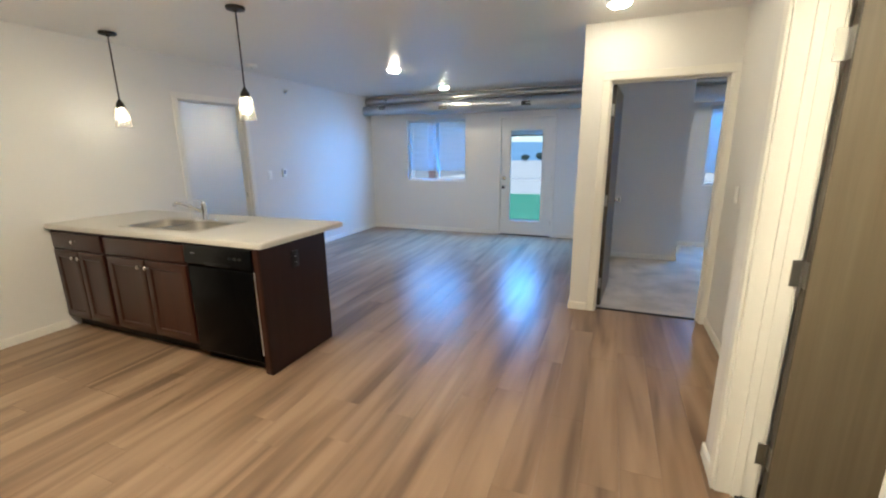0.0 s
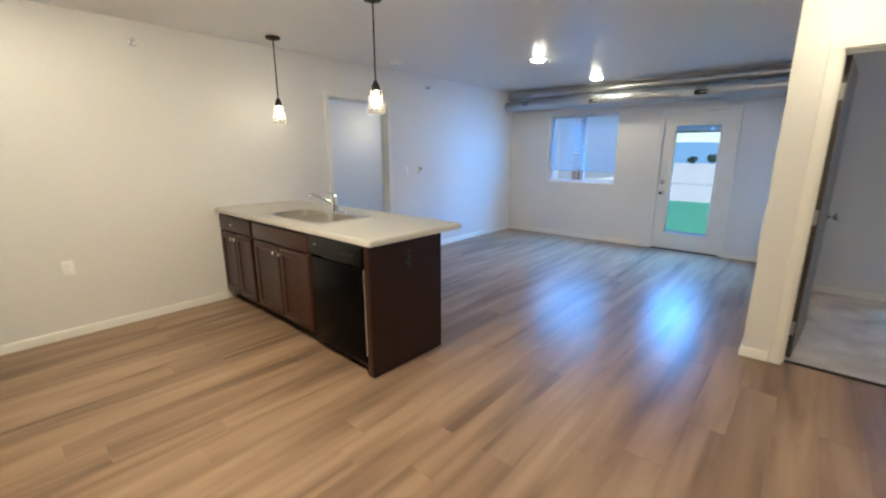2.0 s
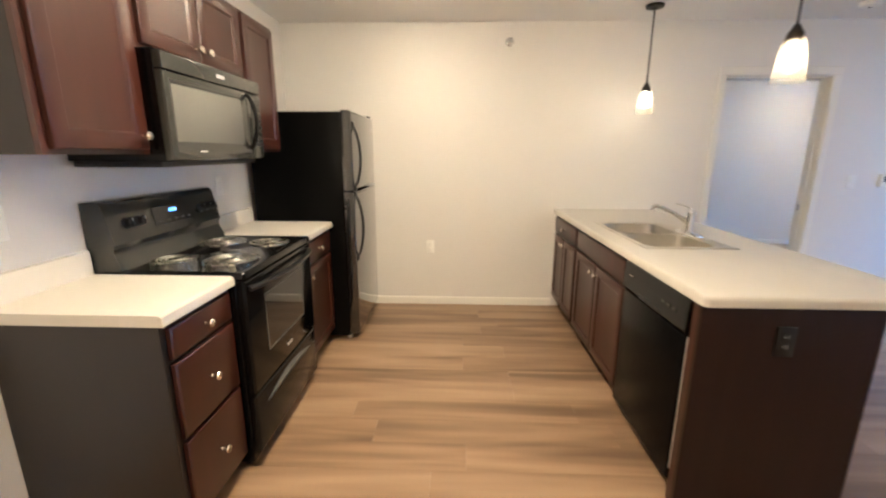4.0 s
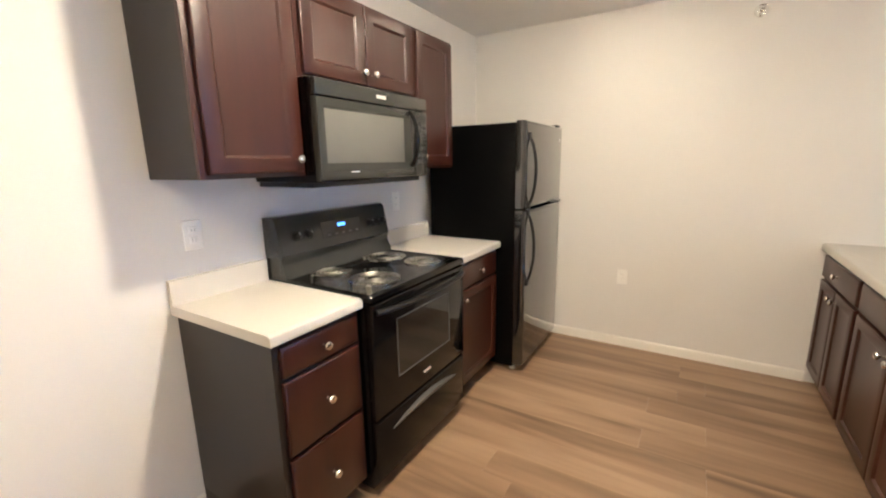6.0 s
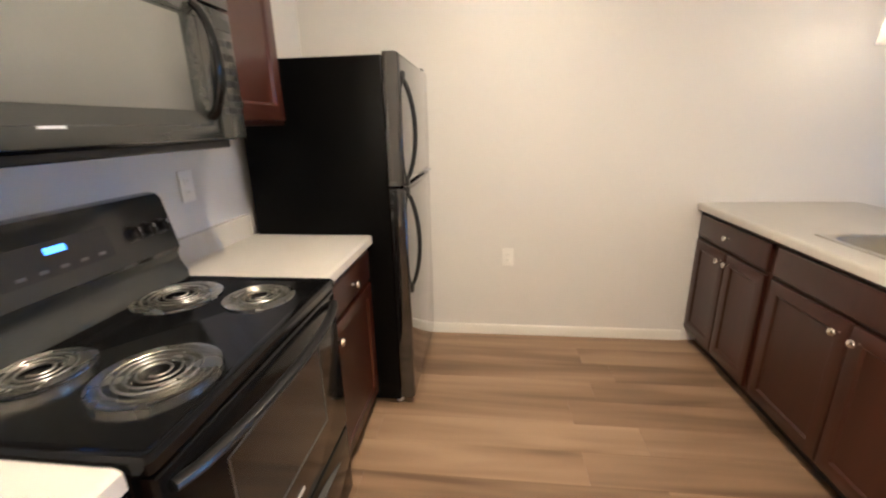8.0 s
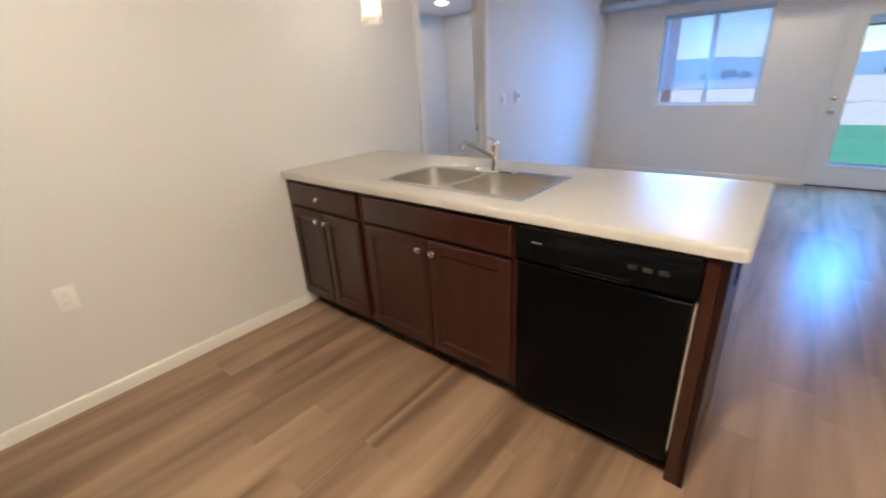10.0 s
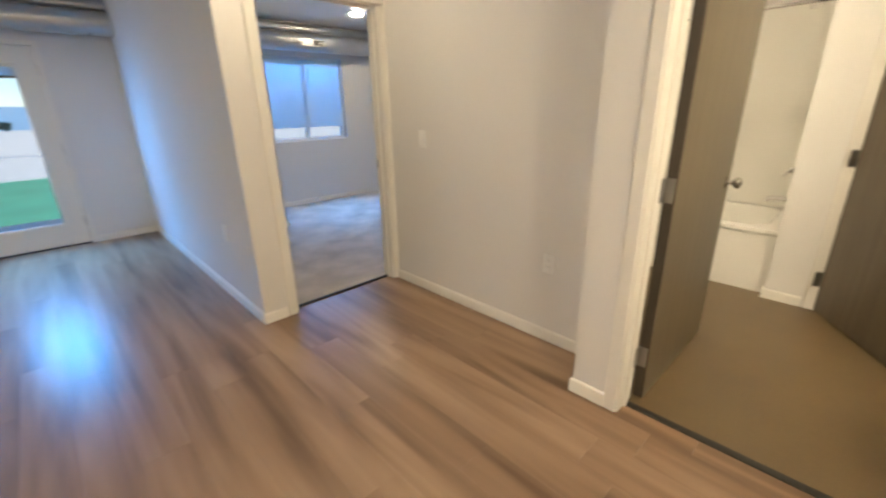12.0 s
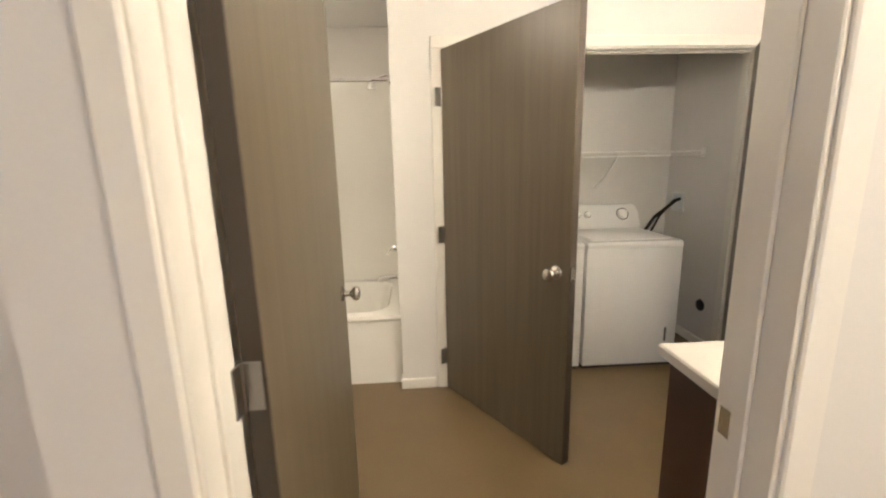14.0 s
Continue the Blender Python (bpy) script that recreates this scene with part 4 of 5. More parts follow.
for lo, hi, m, n in (((-1.585, 0.0005, -0.040), (-1.310, 0.0022, 0.042), CLOCKPANEL, "clock_panel"), ((-1.470, 0.0022, 0.012), (-1.418, 0.0030, 0.028), CLOCK, "clock_digits")):
    q = box(lo, hi)
    bmesh.ops.transform(q, matrix=Matrix.Translation(on_guard(0, 0.5)) @ TIP, verts=q.verts)
    part(n, q, m, bgz)
for i in range(5):
    q = box((-1.560 + i * 0.05, 0.0022, -0.028), (-1.540 + i * 0.05, 0.0030, -0.020))
    bmesh.ops.transform(q, matrix=Matrix.Translation(on_guard(0, 0.5)) @ TIP, verts=q.verts)
    part("key", q, DULLGREY, bgz)
od = part("oven_door", panel(RX0 + 0.004, RX1 - 0.004, 0.375, 0.888, 2.192, 1, 0.040, ((0, -0.010), (0.004, -0.003), (0.010, 0))), BLACK, rg)
part("oven_window", panel(-1.640, -1.216, 0.520, 0.776, 2.2315, 1, 0.0015, ((0, 0), (0.0005, 0))), DARKGLASS, od, "dark glass oven window")
for lo, hi in (((-1.648, 2.2315, 0.512), (-1.208, 2.2345, 0.5185)), ((-1.648, 2.2315, 0.7775), (-1.208, 2.2345, 0.783)), ((-1.648, 2.2315, 0.5185), (-1.6415, 2.2345, 0.7775)), ((-1.2145, 2.2315, 0.5185), (-1.208, 2.2345, 0.7775))):
    part("window_trim", box(lo, hi, 0.001, seg=1), TRIMGREY, od)
part("oven_handle", tube(arc((RX0 + 0.03, 2.236, 0.850), (RX1 - 0.03, 2.236, 0.850), (0, 0.045, 0.0), 16), 0.014, 10, flat=0.8), BLACKPLASTIC, od, "long bowed black handle")
part("badge", box((-1.462, 2.2315, 0.437), (-1.402, 2.2340, 0.450), 0.001, seg=1), SILVER, od, "small silver badge")
sd = part("storage_drawer", panel(RX0 + 0.004, RX1 - 0.004, 0.085, 0.365, 2.192, 1, 0.036, ((0, -0.010), (0.004, -0.003), (0.010, 0))), BLACK, rg)
grip = []
for k in range(17):
    u = k / 8 - 1
    bow = 0.024 * (1 - u * u)
    grip.append([(-1.437 + 0.276 * u, yy, zz) for yy, zz in ((2.2275, 0.280 + bow * 0.2), (2.2295 + bow * 0.25, 0.282 + bow * 0.5), (2.2305 + bow * 0.6, 0.284 + bow * 1.5), (2.2275, 0.286 + bow * 1.9))])
part("drawer_grip", loft(grip), TRIMGREY, sd, "pale grey curved grip")

# refrigerator
FX0, FX1 = -3.155, -2.394
fr = thing("refrigerator", "black top-freezer refrigerator with bowed handles", "refrigerator", (-2.775, 1.99, 0))
part("cabinet", box((FX0 + 0.004, 1.640, 0.03), (FX1 - 0.004, 2.284, 1.668), 0.006), BLACKTEX, fr)
for n, z0, z1 in (("fridge_door", 0.050, 1.122), ("freezer_door", 1.134, 1.678)):
    d = part(n, panel(FX0, FX1, z0, z1, 2.290, 1, 0.070, ((0, -0.022), (0.003, -0.010), (0.010, -0.003), (0.022, 0))), FRIDGEFRONT, fr)
    ha, hb = (0.640, 1.105) if z0 < 1 else (1.150, 1.585)
    part("handle", tube(arc((FX1 - 0.045, 2.352, ha), (FX1 - 0.045, 2.352, hb), (0, 0.055, 0), 16), 0.013, 10, flat=0.8), BLACKPLASTIC, d, "bowed black handle")
    for zz in (ha, hb):
        part("handle_mount", box((FX1 - 0.062, 2.345, zz - 0.022), (FX1 - 0.028, 2.372, zz + 0.022), 0.006), BLACKPLASTIC, d)
part("badge", box((FX0 + 0.055, 2.3585, 1.570), (FX0 + 0.085, 2.3615, 1.590), 0.001, seg=1), SILVER, fr, "small silver badge")
part("base_grille", box((FX0 + 0.01, 2.270, 0.03), (FX1 - 0.01, 2.284, 0.088), 0.003, seg=1), BLACKPLASTIC, fr)
part("hinge_cover", box((FX0 + 0.01, 2.24, 1.669), (FX0 + 0.075, 2.345, 1.692), 0.006), BLACKPLASTIC, fr)
part("centre_hinge", box((FX0 - 0.004, 2.30, 1.122), (FX0 + 0.050, 2.366, 1.134), 0.001, seg=1), SILVER, fr)
for x in (FX0 + 0.06, FX1 - 0.05):
    for y in (1.70, 2.27):
        part("foot", lathe([(0.020, 0), (0.020, 0.018), (0.012, 0.032)], (x, y, 0), "z", 12), WHITEPLASTIC, fr)

# ---- lamps ----
def pendant(x, y, drop):
    p = thing("pendant_lamp", "dark bronze pendant lamp with a clear seeded glass shade", "pendant lamp", (x, y, H), "pendants over the peninsula")
    part("canopy", lathe([(0.062, H - 0.0005), (0.064, H - 0.010), (0.058, H - 0.020), (0.020, H - 0.026), (0.010, H - 0.034)], (x, y, 0), "z", 28), BRONZE, p)
    part("rod", lathe([(0.0055, H - 0.03), (0.0055, drop + 0.205)], (x, y, 0), "z", 10), BRONZE, p)
    part("socket", lathe([(0.010, drop + 0.225), (0.020, drop + 0.205), (0.030, drop + 0.190), (0.034, drop + 0.165), (0.030, drop + 0.155)], (x, y, 0), "z", 24), BRONZE, p)
    s = part("shade", lathe([(0.032, drop + 0.170), (0.040, drop + 0.166), (0.046, drop + 0.140), (0.053, drop + 0.080), (0.062, drop), (0.0595, drop), (0.0505, drop + 0.080), (0.0435, drop + 0.140), (0.038, drop + 0.162)], (x, y, 0), "z", 32, first=False, last=False), SHADEGLASS, p, "tapered glass shade")
    s.visible_shadow = False
    part("bulb", lathe([(0.012, drop + 0.155), (0.016, drop + 0.130), (0.028, drop + 0.095), (0.030, drop + 0.075), (0.022, drop + 0.055), (0.006, drop + 0.046)], (x, y, 0), "z", 18), BULB, p, "glowing bulb")
    return p


pendant(-2.836, 4.500, 1.690)
pendant(-1.390, 4.470, 1.690)


def ceiling_light(x, y, glow, r=0.072, group="flush ceiling lights"):
    c = thing("ceiling_light", "flush round white ceiling light, switched on", "ceiling light", (x, y, H), group)
    part("trim_ring", lathe([(r + 0.022, H - 0.0005), (r + 0.020, H - 0.010), (r + 0.008, H - 0.016), (r, H - 0.014), (r, H - 0.001)], (x, y, 0), "z", 36, first=False, last=False), WHITEPLASTIC, c)
    part("diffuser", lathe([(r, H - 0.014), (r * 0.98, H - 0.020), (r * 0.88, H - 0.027), (r * 0.62, H - 0.033), (r * 0.3, H - 0.036), (0.002, H - 0.037)], (x, y, 0), "z", 36), glow, c, "glowing diffuser")
    return c


for x, y, glow in ((-1.485, 6.92, LIVINGDIFF), (-1.470, 8.55, LIVINGDIFF), (1.065, 5.45, NOOKDIFF), (-2.44, 2.80, WESTDIFF), (-1.08, 2.84, DIFFUSER), (0.75, 2.75, HALLDIFF),
                   (2.95, 4.45, BATHDIFF), (3.2, 8.15, ROOMDIFF), (-5.22, 8.03, ROOMDIFF)):
    ceiling_light(x, y, glow)

vl = thing("vanity_light", "three-shade vanity light bar above the bathroom counter", "wall light", (1.78, 2.42, 2.12))
part("back_plate", box((1.7605, 2.12, 2.09), (1.785, 2.72, 2.15), 0.006), NICKEL, vl)
for y in (2.20, 2.42, 2.64):
    part("arm", tube([(1.78, y, 2.12), (1.84, y, 2.13), (1.865, y, 2.165)], 0.008, 8), NICKEL, vl)
    part("shade", lathe([(0.020, 2.170), (0.045, 2.150), (0.052, 2.110), (0.055, 2.065), (0.030, 2.055), (0.002, 2.053)], (1.865, y, 0), "z", 20), VANITYGLOW, vl, "glowing frosted shade")

# ---- ceiling and wall fittings ----
for y in (3.505, 6.910):
    s = thing("sprinkler", "chrome sidewall fire sprinkler", "sprinkler", (-3.2, y, 2.285), "wall sprinklers")
    part("escutcheon", lathe([(0.036, 0), (0.034, 0.006), (0.018, 0.012)], (-3.2, y, 2.285), "x", 22), CHROME, s)
    part("pipe", lathe([(0.012, 0.005), (0.012, 0.030), (0.008, 0.034)], (-3.2, y, 2.285), "x", 12), CHROME, s)
    part("deflector", box((-3.150, y - 0.018, 2.297), (-3.120, y + 0.018, 2.301), 0.001, seg=1), CHROME, s)
    for k in (-1, 1):
        part("arm", tube([(-3.168, y + k * 0.006, 2.285), (-3.150, y + k * 0.014, 2.287), (-3.134, y + k * 0.010, 2.297)], 0.003, 6), CHROME, s)
sm = thing("smoke_detector", "white round smoke detector on the ceiling", "smoke detector", (-2.80, 5.97, H))
part("housing", lathe([(0.062, H - 0.0005), (0.062, H - 0.014), (0.054, H - 0.030), (0.030, H - 0.036)], (-2.80, 5.97, 0), "z", 28), WHITEPLASTIC, sm)
part("test_button", lathe([(0.010, H - 0.034), (0.010, H - 0.039), (0.006, H - 0.040)], (-2.80, 5.97, 0), "z", 14), DULLGREY, sm)


def duct_run(name, x0, x1, y, z, r, label, vents=(), seams=1.2, narrow=None):
    d = thing(name, label, "duct", ((x0 + x1) / 2, y, z))
    prof = [(r, x0), (r, x1)]
    if narrow:
        xa, xb, rn = narrow
        prof = [(rn, x0), (rn, xa), (r, xb), (r, x1)]
    part("pipe", lathe(prof, (0, y, z), "x", 36), GALV, d)
    x = x0 + 0.5
    while x < x1 - 0.1:
        rr = narrow[2] if narrow and x < narrow[0] else r
        if not narrow or not narrow[0] < x < narrow[1]:
            part("seam_band", lathe([(rr, -0.022), (rr + 0.006, -0.018), (rr + 0.006, 0.018), (rr, 0.022)], (x, y, z), "x", 36, first=False, last=False), GALV, d)
        x += seams
    for vx in vents:
        v = part("register", box((vx - 0.165, y - r - 0.018, z - 0.060), (vx + 0.165, y - r + 0.050, z + 0.030), 0.004, seg=1), GALV, d, "grey metal air register")
        # A dark slab stands for the shade inside the open half.
        part("register_opening", box((vx + 0.005, y - r - 0.0205, z - 0.046), (vx + 0.148, y - r - 0.016, z + 0.016)), DARKRUBBER, v, "dark slab for the shade in the register's open half")
        for i in range(9):
            part("louvre", box((vx - 0.148 + i * 0.017, y - r - 0.0215, z - 0.044), (vx - 0.138 + i * 0.017, y - r - 0.0175, z + 0.014)), GALV, v)
        part("damper_blade", box((vx + 0.070, y - r - 0.0225, z - 0.020), (vx + 0.146, y - r - 0.0200, z - 0.006)), GALV, v)
    return d


duct_run("supply_duct", -3.2, 0.82, 8.955, 2.178, 0.112, "round galvanised supply duct under the ceiling", (-1.68, -0.29), narrow=(-2.05, -1.88, 0.082))
duct_run("exhaust_duct", -3.2, 0.82, 9.050, 2.345, 0.062, "thin galvanised duct above the supply duct", seams=1.5)
duct_run("supply_duct", 1.965, 4.30, 8.955, 2.178, 0.112, "round galvanised supply duct in the bedroom", (2.95,))
duct_run("exhaust_duct", 1.965, 4.30, 9.050, 2.345, 0.062, "thin galvanised duct in the bedroom", seams=1.5)

# ---- bathroom and laundry ----
tb = thing("bathtub", "white acrylic bathtub with a plain apron", "bathtub", (4.01, 4.5, 0))
rim = [rrect(3.575, 4.440, 3.702, 5.298, 0.430, 0.005), rrect(3.562, 4.440, 3.702, 5.298, 0.450, 0.006), rrect(3.566, 4.440, 3.702, 5.298, 0.472, 0.006), rrect(3.640, 4.380, 3.790, 5.230, 0.474, 0.14)]
part("apron", loft([rrect(3.570, 4.440, 3.702, 5.298, 0.004, 0.005), rim[0]], None, True, False), TUBWHITE, tb)
part("rim", loft(rim, None, False, False), TUBWHITE, tb)
part("basin", loft([rim[3], rrect(3.655, 4.365, 3.805, 5.215, 0.455, 0.14), rrect(3.70, 4.32, 3.86, 5.12, 0.16, 0.12), rrect(3.76, 4.26, 3.94, 5.04, 0.12, 0.08)], None, False, True), TUBWHITE, tb)
sr = thing("tub_surround", "glossy white tub surround panels", "surround", (4.40, 4.5, 0.48))
part("back_panel", box((4.436, 3.704, 0.476), (4.448, 5.296, 2.05), 0.003, seg=1), TUBWHITE, sr)
part("side_panel", box((3.600, 3.702, 0.476), (4.436, 3.712, 2.05), 0.003, seg=1), TUBWHITE, sr)
part("side_panel", box((3.600, 5.288, 0.476), (4.436, 5.298, 2.05), 0.003, seg=1), TUBWHITE, sr)
rod = thing("shower_rod", "chrome shower curtain rod", "shower rod", (3.60, 4.5, 1.90))
part("rod", tube([(3.60, 3.702, 1.90), (3.60, 5.298, 1.90)], 0.0125, 12), CHROME, rod)
for y, s in ((3.701, 1), (5.299, -1)):
    part("flange", lathe([(0.032, 0), (0.030, 0.010 * s), (0.016, 0.022 * s)], (3.60, y, 1.90), "y", 18), CHROME, rod)
sh = thing("shower", "chrome shower head on a bent arm", "shower head", (4.0, 3.80, 1.98))
part("arm", tube([(4.0, 3.703, 2.00), (4.0, 3.76, 2.005), (4.0, 3.81, 1.99), (4.0, 3.84, 1.96)], 0.009, 10), CHROME, sh)
part("head", lathe([(0.012, 0.04), (0.020, 0.02), (0.034, -0.01), (0.034, -0.018)], (4.0, 3.855, 1.935), "z", 20), CHROME, sh)
ts = thing("tub_spout", "chrome tub spout with a lever above", "tub spout", (3.85, 3.78, 0.66))
part("spout", tube([(3.85, 3.713, 0.645), (3.85, 3.80, 0.648), (3.85, 3.845, 0.640), (3.85, 3.852, 0.622)], [0.022, 0.022, 0.020, 0.018], 14), CHROME, ts)
part("valve_plate", lathe([(0.080, 0), (0.078, 0.006), (0.030, 0.012), (0.024, 0.045), (0.018, 0.050)], (3.85, 3.712, 0.86), "y", 26), CHROME, ts)
part("lever", tube([(3.85, 3.755, 0.86), (3.83, 3.775, 0.845), (3.80, 3.785, 0.825)], 0.008, 8), CHROME, ts)

va = thing("vanity_cabinet", "dark brown stained bathroom vanity cabinet", "vanity", (1.95, 2.40, 0))
part("body", box((1.762, 2.00, 0.095), (2.145, 2.828, 0.826), 0.002, seg=1), CABINET, va)
part("toe_kick", box((1.762, 2.01, 0.004), (2.07, 2.818, 0.095)), DARKRUBBER, va)
for y0, y1 in ((2.02, 2.40), (2.41, 2.795)):
    bm = loft([[(2.145, y0, 0.12), (2.145, y1, 0.12), (2.145, y1, 0.81), (2.145, y0, 0.81)]] + [[(2.164 + h, y0 + i, 0.12 + i), (2.164 + h, y1 - i, 0.12 + i), (2.164 + h, y1 - i, 0.81 - i), (2.164 + h, y0 + i, 0.81 - i)] for i, h in SHAKER])
    part("door", bm, CABINET, va)
part("countertop", loft([rrect(1.762, 2.180, 1.985, 2.850, 0.827, 0.004), rrect(1.762, 2.180, 1.985, 2.850, 0.855, 0.004), rrect(1.764, 2.175, 1.990, 2.845, 0.860, 0.004)]), COUNTER, va, "off-white vanity countertop")


def laundry_machine(name, label, y0, y1, dryer):
    x0, x1 = 3.605, 4.300
    m = thing(name, label, name, ((x0 + x1) / 2, (y0 + y1) / 2, 0), "laundry pair")
    part("body", box((x0, y0, 0.03), (x1, y1, 0.850), 0.008), APPLIANCE, m)
    part("top", loft([rrect(x0 - 0.006, x1, y0, y1, 0.852, 0.012), rrect(x0 - 0.008, x1, y0, y1, 0.878, 0.012), rrect(x0 + 0.004, x1, y0 + 0.008, y1 - 0.008, 0.892, 0.012)]), APPLIANCE, m)
    if not dryer:
        part("lid", box((x0 + 0.05, y0 + 0.05, 0.8925), (x1 - 0.17, y1 - 0.05, 0.902), 0.004), APPLIANCE, m)
    prof = ((x1 - 0.15, 0.888), (x1 - 0.145, 0.930), (x1 - 0.095, 1.055), (x1 - 0.075, 1.072), (x1 - 0.03, 1.076), (x1, 1.060), (x1, 0.888))
    rings = []
    for y, k in ((y0 + 0.004, 0.80), (y0 + 0.02, 0.94), (y0 + 0.05, 1.0), (y1 - 0.05, 1.0), (y1 - 0.02, 0.94), (y1 - 0.004, 0.80)):
        rings.append([(x, y, 0.888 + (z - 0.888) * k) for x, z in prof])
    c = part("console", loft(rings), APPLIANCE, m)
    for yy, r in ((y0 + 0.14, 0.036), (y1 - 0.23, 0.020), (y1 - 0.15, 0.020)):
        dial = lathe([(r * 1.35, 0), (r * 1.35, 0.002), (r, 0.003), (r * 0.92, 0.020), (r * 0.6, 0.022)], (0, 0, 0), "z", 22)
        bmesh.ops.transform(dial, matrix=Matrix.Translation((x1 - 0.120, yy, 1.003)) @ Matrix.Rotation(radians(-64), 4, "Y"), verts=dial.verts)
        dp = part("dial", dial, WHITEPLASTIC, c)
        ring = lathe([(r * 1.36, 0.0022), (r * 1.36, 0.0032), (r * 1.15, 0.0034)], (0, 0, 0), "z", 22, first=False, last=False)
        bmesh.ops.transform(ring, matrix=Matrix.Translation((x1 - 0.120, yy, 1.003)) @ Matrix.Rotation(radians(-64), 4, "Y"), verts=ring.verts)
        part("dial_ring", ring, DULLGREY, dp)
    if dryer:
        def yz(inset, x):
            return [(x, p.x, p.y) for p in rrect(y0 + 0.11 + inset, y1 - 0.11 - inset, 0.36 + inset, 0.80 - inset, 0, 0.05)]
        dr = part("door", loft([yz(0, x0 + 0.002), yz(0, x0 - 0.014), yz(0.008, x0 - 0.020), yz(0.03, x0 - 0.020), yz(0.036, x0 - 0.014)]), APPLIANCE, m)
        part("door_grip", box((x0 - 0.026, y0 + 0.165, 0.54), (x0 - 0.012, y0 + 0.185, 0.64), 0.004), WHITEPLASTIC, dr)
    else:
        part("badge", box((x0 - 0.0015, y0 + 0.07, 0.19), (x0 + 0.001, y0 + 0.085, 0.29)), DULLGREY, m)
    # Dark block added below the body in place of the gap's shade.
    part("base_shadow_gap", box((x0 + 0.02, y0 + 0.01, 0.004), (x1 - 0.02, y1 - 0.01, 0.03)), DARKRUBBER, m)
    return m


laundry_machine("washer", "white top-loading washing machine with a dial console", 1.835, 2.484, False)
laundry_machine("dryer", "white front-door clothes dryer beside the washer", 2.500, 3.150, True)
ws = thing("wire_shelf", "white wire shelf across the laundry closet", "shelf", (4.22, 2.5, 1.47))
for x, z in ((4.02, 1.470), (4.02, 1.440), (4.23, 1.470), (4.43, 1.470)):
    part("rail", tube([(x, 1.463, z), (x, 3.577, z)], 0.0045, 8), WHITEPLASTIC, ws)
bm = bmesh.new()
y = 1.49
while y < 3.57:
    tube([(4.018, y, 1.440), (4.018, y, 1.476), (4.44, y, 1.476)], 0.002, 5, bm)
    y += 0.026
tagged(part("wires", bm, WHITEPLASTIC, ws), kind="stuff")
for y in (2.10, 3.0):
    part("brace", tube([(4.03, y, 1.462), (4.20, y, 1.32), (4.444, y, 1.19)], 0.006, 8), WHITEPLASTIC, ws)
part("end_clip", box((4.005, 1.461, 1.425), (4.045, 1.475, 1.495), 0.003), WHITEPLASTIC, ws)
wb = thing("washer_outlet_box", "white recessed washer outlet box with black hoses", "outlet box", (4.27, 1.47, 1.07))
for lo, hi in (((4.20, 1.461, 1.00), (4.215, 1.475, 1.15)), ((4.335, 1.461, 1.00), (4.35, 1.475, 1.15)), ((4.215, 1.461, 1.135), (4.335, 1.475, 1.15)), ((4.215, 1.461, 1.00), (4.335, 1.475, 1.015))):
    part("frame", box(lo, hi, 0.002, seg=1), WHITEPLASTIC, wb)
part("recess", box((4.215, 1.4605, 1.015), (4.335, 1.464, 1.135)), VINYL, wb)
part("hose", tube([(4.25, 1.470, 1.10), (4.24, 1.52, 1.09), (4.26, 1.57, 1.03), (4.32, 1.63, 0.95), (4.35, 1.68, 0.84)], 0.014, 8), DARKRUBBER, wb, "black drain hose")
part("hose", tube([(4.30, 1.470, 1.08), (4.30, 1.52, 1.05), (4.33, 1.58, 0.96), (4.36, 1.64, 0.80)], 0.010, 8), DARKRUBBER, wb, "black supply hose")
do = thing("dryer_outlet", "dark round dryer outlet near the floor", "outlet", (3.904, 1.46, 0.325))
part("plate", lathe([(0.045, 0), (0.043, 0.006), (0.030, 0.010)], (3.904, 1.461, 0.325), "y", 20), BLACKPLASTIC, do)

# ---- outdoors ----
tagged(part("ground", loft([[(-500, 9.34, -0.20), (500, 9.34, -0.20), (500, 900, -0.20), (-500, 900, -0.20)]], None, False, True), GRASS), "mown green lawn", "lawn", kind="structure")
tagged(part("patio", box((-3.2, 9.335, -0.25), (1.2, 11.2, -0.05), 0.01, seg=1), CONCRETE), "pale concrete patio slab", "patio", kind="structure")
tagged(part("road", box((-300, 18.0, -0.4), (300, 25.4, -0.17)), CONCRETE), "pale concrete drive", "road", kind="structure")
tagged(part("kerb", box((-300, 25.4, -0.4), (300, 25.7, -0.08), 0.02, seg=1), SIDING), "grey kerb between drive and parking lot", "kerb", kind="structure")
tagged(part("parking_lot", box((-300, 25.7, -0.4), (300, 66.0, -0.16)), CONCRETE), "pale concrete parking lot", "road", kind="structure")
tagged(part("beam", box((-2.775, 9.335, 2.56), (-2.645, 10.965, 2.72), 0.006, seg=1), BRICK), "brown beam from the house to the patio post", "beam", kind="structure")
pp = thing("patio_post", "brown patio post carrying a beam", "post", (-2.71, 10.90, -0.05))
part("shaft", box((-2.775, 10.835, -0.05), (-2.645, 10.965, 2.559), 0.006, seg=1), BRICK, pp)
part("base", box((-2.80, 10.81, -0.05), (-2.62, 10.99, 0.12), 0.010, seg=1), CONCRETE, pp)

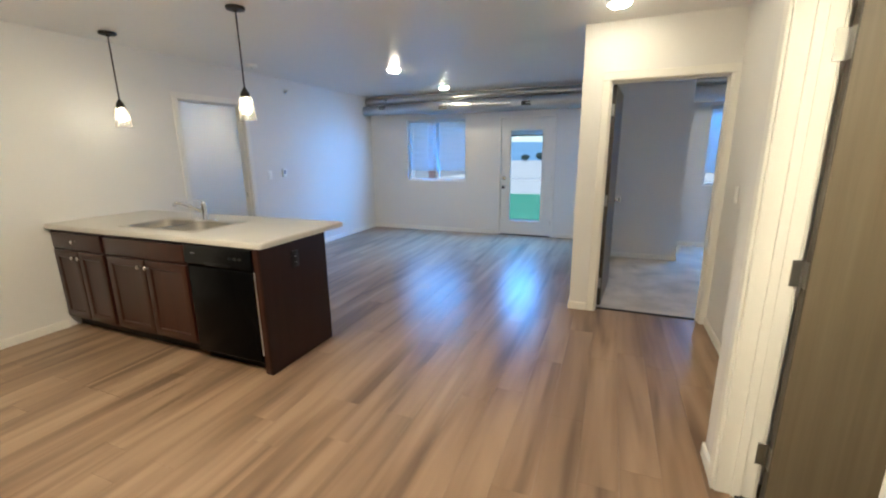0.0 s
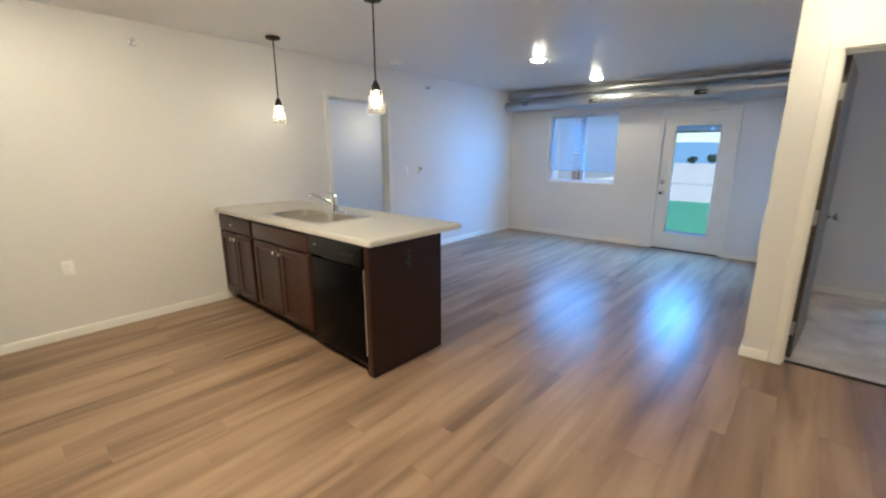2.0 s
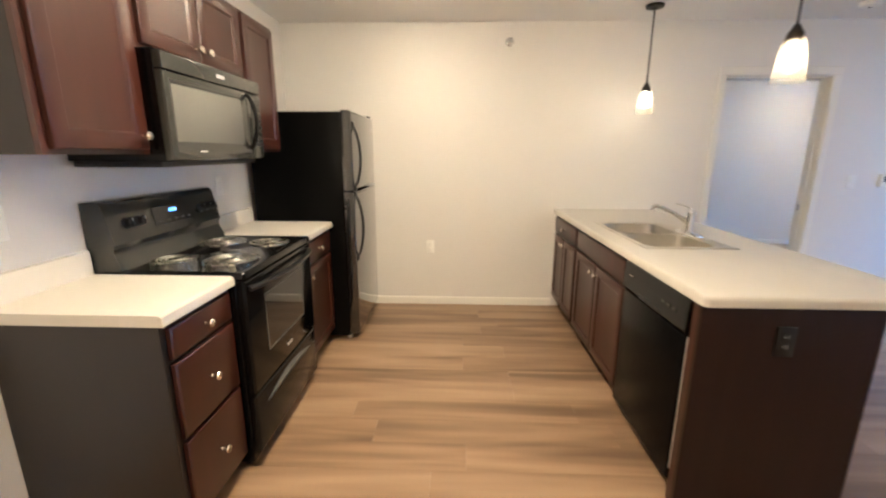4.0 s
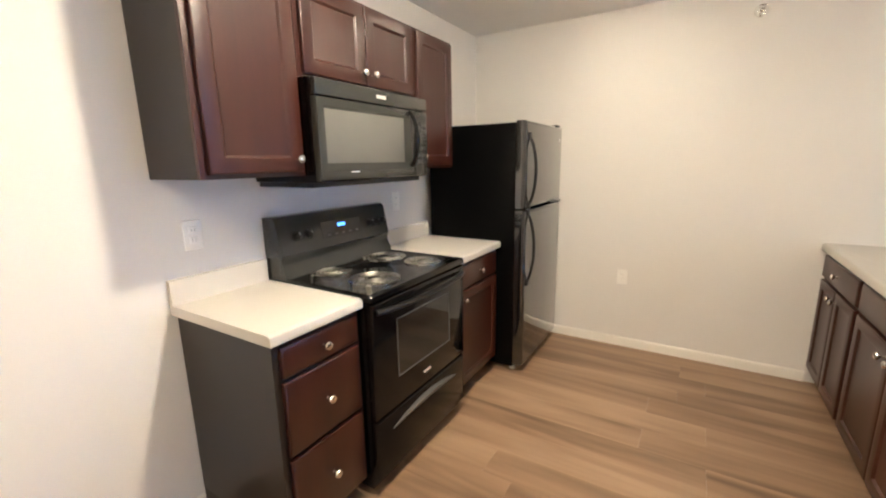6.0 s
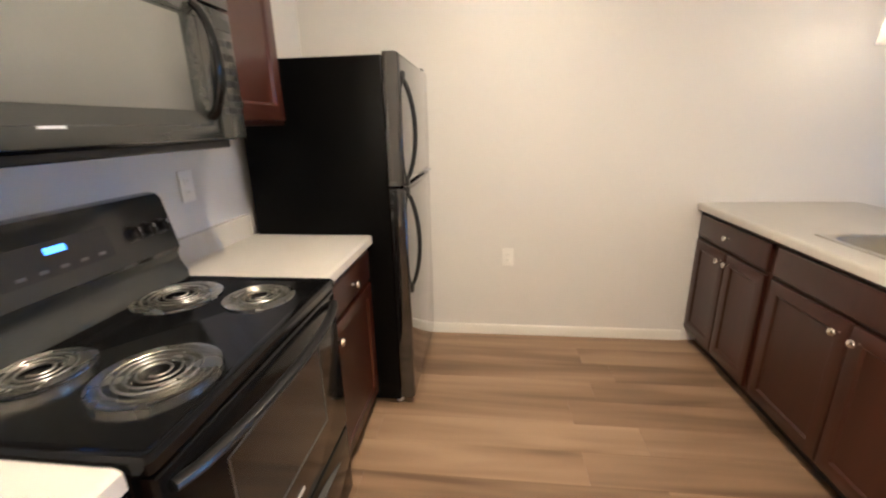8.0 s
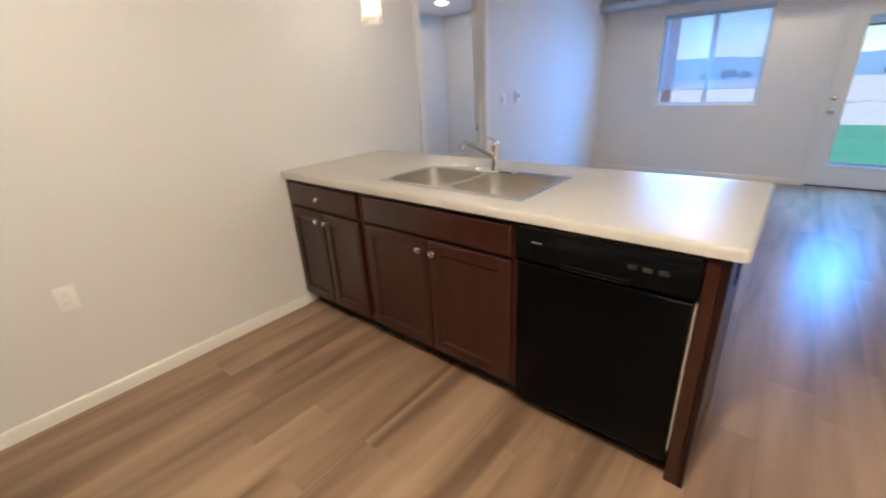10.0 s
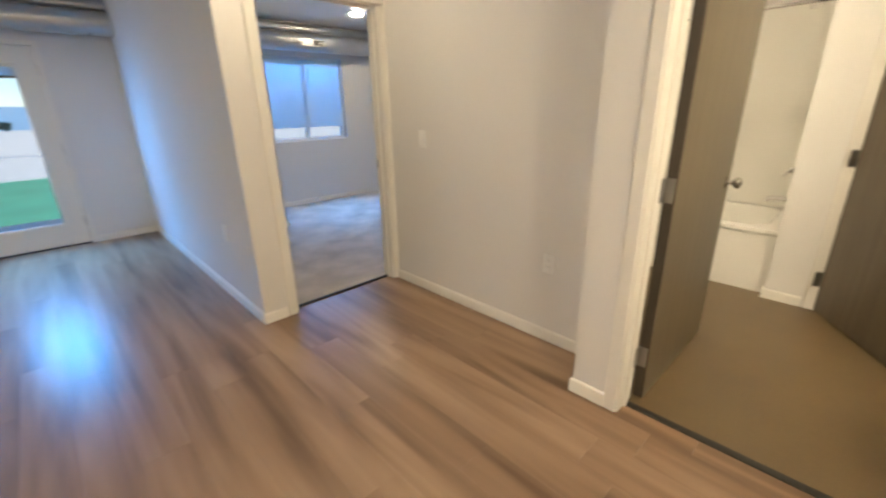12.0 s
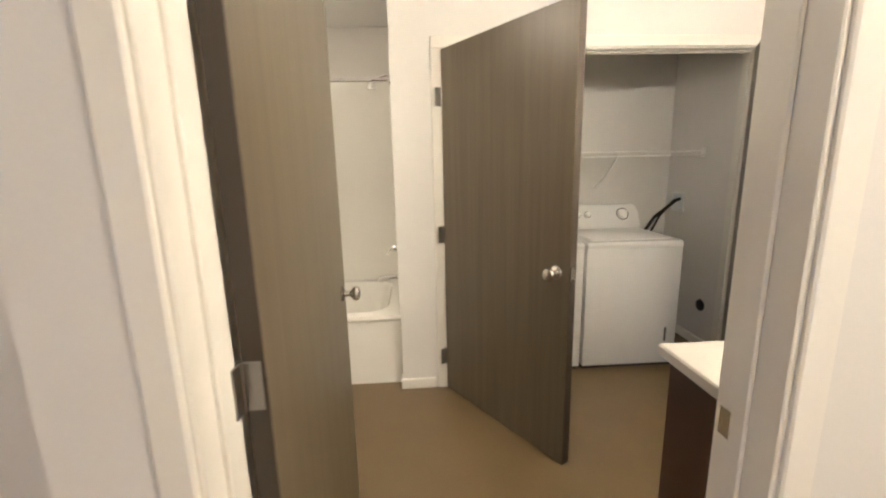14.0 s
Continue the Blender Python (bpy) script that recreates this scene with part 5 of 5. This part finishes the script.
nb = thing("apartment_building", "pale lap-sided apartment building across the lawn", "building", (-18.5, 26.0, -0.2))
part("wall", box((-29.5, 22.0, -0.2), (-8.5, 32.0, 6.2)), SIDING, nb)
part("roof", loft([[(-30.0, 21.4, 6.2), (-7.9, 21.4, 6.2), (-7.9, 32.6, 6.2), (-30.0, 32.6, 6.2)], [(-26.5, 26.8, 8.6), (-11.5, 26.8, 8.6), (-11.5, 27.2, 8.6), (-26.5, 27.2, 8.6)]]), ROOFING, nb)
lap = mesh_of("lap_board", loft([[(x, y, z) for y, z in ((0.0, 0.0), (-0.030, 0.0), (-0.008, 0.20), (0.0, 0.20))] for x in (-10.5, 10.5)]), SIDING, False)
for k in range(30):
    o = new("lap_board", lap)
    o.parent, o.location = nb, (-0.5, -4.0, 0.2 + 0.2 * k)
for x in (-25.5, -21.0, -16.5, -12.0):
    for z in (1.0, 3.9):
        w = part("window", box((x - 0.75, 21.93, z), (x + 0.75, 21.965, z + 1.35), 0.01, seg=1), VINYL, nb)
        part("pane", box((x - 0.66, 21.915, z + 0.09), (x + 0.66, 21.928, z + 1.26)), MWGLASS, w)


def bush(x, y, height, seed):
    r = random.Random(seed)
    t = thing("bush", "low leafy green bush at the far edge of the parking lot", "bush", (x, y, -0.2), "far bushes")
    trunk = tube([(x, y, -0.2), (x + 0.04, y, height * 0.2), (x - 0.03, y + 0.05, height * 0.45), (x, y, height * 0.75)], [0.06, 0.05, 0.035, 0.015], 8)
    for k in range(6):
        a, h = k * 1.1 + r.random(), height * (0.28 + 0.07 * k)
        tube([(x, y, h), (x + 0.3 * height * math.cos(a), y + 0.3 * height * math.sin(a), h + 0.12 * height), (x + 0.55 * height * math.cos(a), y + 0.55 * height * math.sin(a), h + 0.2 * height)], [0.03, 0.02, 0.008], 6, trunk)
    part("trunk", trunk, BARK, t)
    verts, faces = [], []
    for k in range(260):
        u = Vector((r.gauss(0, 1), r.gauss(0, 1), r.gauss(0, 1))).normalized() * (0.55 + 0.5 * r.random() ** 0.6)
        lump = 0.75 + 0.5 * noise.noise(u * 1.7 + Vector((seed, 0, 0)))
        c = Vector((x, y, height * 0.56)) + Vector((u.x * height * 0.85, u.y * height * 0.7, u.z * height * 0.50)) * lump
        e1, e2 = Vector((r.gauss(0, 1), r.gauss(0, 1), r.gauss(0, 1))).normalized() * 0.20, Vector((r.gauss(0, 1), r.gauss(0, 1), r.gauss(0, 1))).normalized() * 0.16
        n0 = len(verts)
        verts += [c - e1, c + e2, c + e1, c - e2]
        faces.append((n0, n0 + 1, n0 + 2, n0 + 3))
    me = bpy.data.meshes.new("crown")
    me.from_pydata([v - Vector((x, y, -0.2)) for v in verts], [], faces)
    me.materials.append(LEAF)
    o = new("crown", me)
    o.parent = t
    return t


for k in range(36):
    bush(-46 + k * 2.5 + 1.1 * math.sin(k * 2.3), 63 + 2 * math.sin(k * 1.7), 0.85 + 0.25 * math.sin(k * 3.1), k)


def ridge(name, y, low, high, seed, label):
    """A far wooded rise on the horizon: a long bank with an uneven crest, hazed by its glowing colour."""
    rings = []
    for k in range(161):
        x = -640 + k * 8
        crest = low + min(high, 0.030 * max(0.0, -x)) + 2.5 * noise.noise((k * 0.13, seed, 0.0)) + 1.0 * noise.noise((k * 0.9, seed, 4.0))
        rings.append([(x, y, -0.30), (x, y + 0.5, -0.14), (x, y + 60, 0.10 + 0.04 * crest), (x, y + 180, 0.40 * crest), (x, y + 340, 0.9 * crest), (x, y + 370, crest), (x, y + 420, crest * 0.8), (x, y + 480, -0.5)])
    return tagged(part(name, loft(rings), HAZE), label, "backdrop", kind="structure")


ridge("backdrop", 66, 6.5, 9.0, 2.0, "wooded rise on the horizon, its haze a blue glow")

# ---- floor planks ----
PW, PL = 0.178, 1.22
floor_ob = bpy.data.objects["floor"]
PLANK_MESH = {}


def plank_mesh(length):
    key = round(length, 3)
    if key not in PLANK_MESH:
        w, l, b = PW / 2 - 0.0002, length / 2 - 0.0002, 0.0007
        rings = [[(-w, -l, -0.008), (w, -l, -0.008), (w, l, -0.008), (-w, l, -0.008)], [(-w, -l, -b), (w, -l, -b), (w, l, -b), (-w, l, -b)],
                 [(-w + b, -l + b, 0), (w - b, -l + b, 0), (w - b, l - b, 0), (-w + b, l - b, 0)]]
        bm = loft(rings)
        PLANK_MESH[key] = mesh_of("plank", bm, PLANK, False)
    return PLANK_MESH[key]


rnd = random.Random(5)
row = -3.214 + PW / 2
while row < 1.95:
    y0 = 1.58 if row < 1.75 else 4.12
    y1 = 9.16 if row < 0.88 else 5.99
    y = y0 - PL * rnd.choice((0.1, 0.35, 0.6, 0.85, 0.22, 0.48, 0.72))
    while y < y1 - 0.02:
        a, b = max(y, y0), min(y + PL, y1)
        if b - a > 0.02:
            o = new("plank", plank_mesh(b - a))
            o.location = (row, (a + b) / 2, 0)
            o.parent = floor_ob
        y += PL
    row += PW
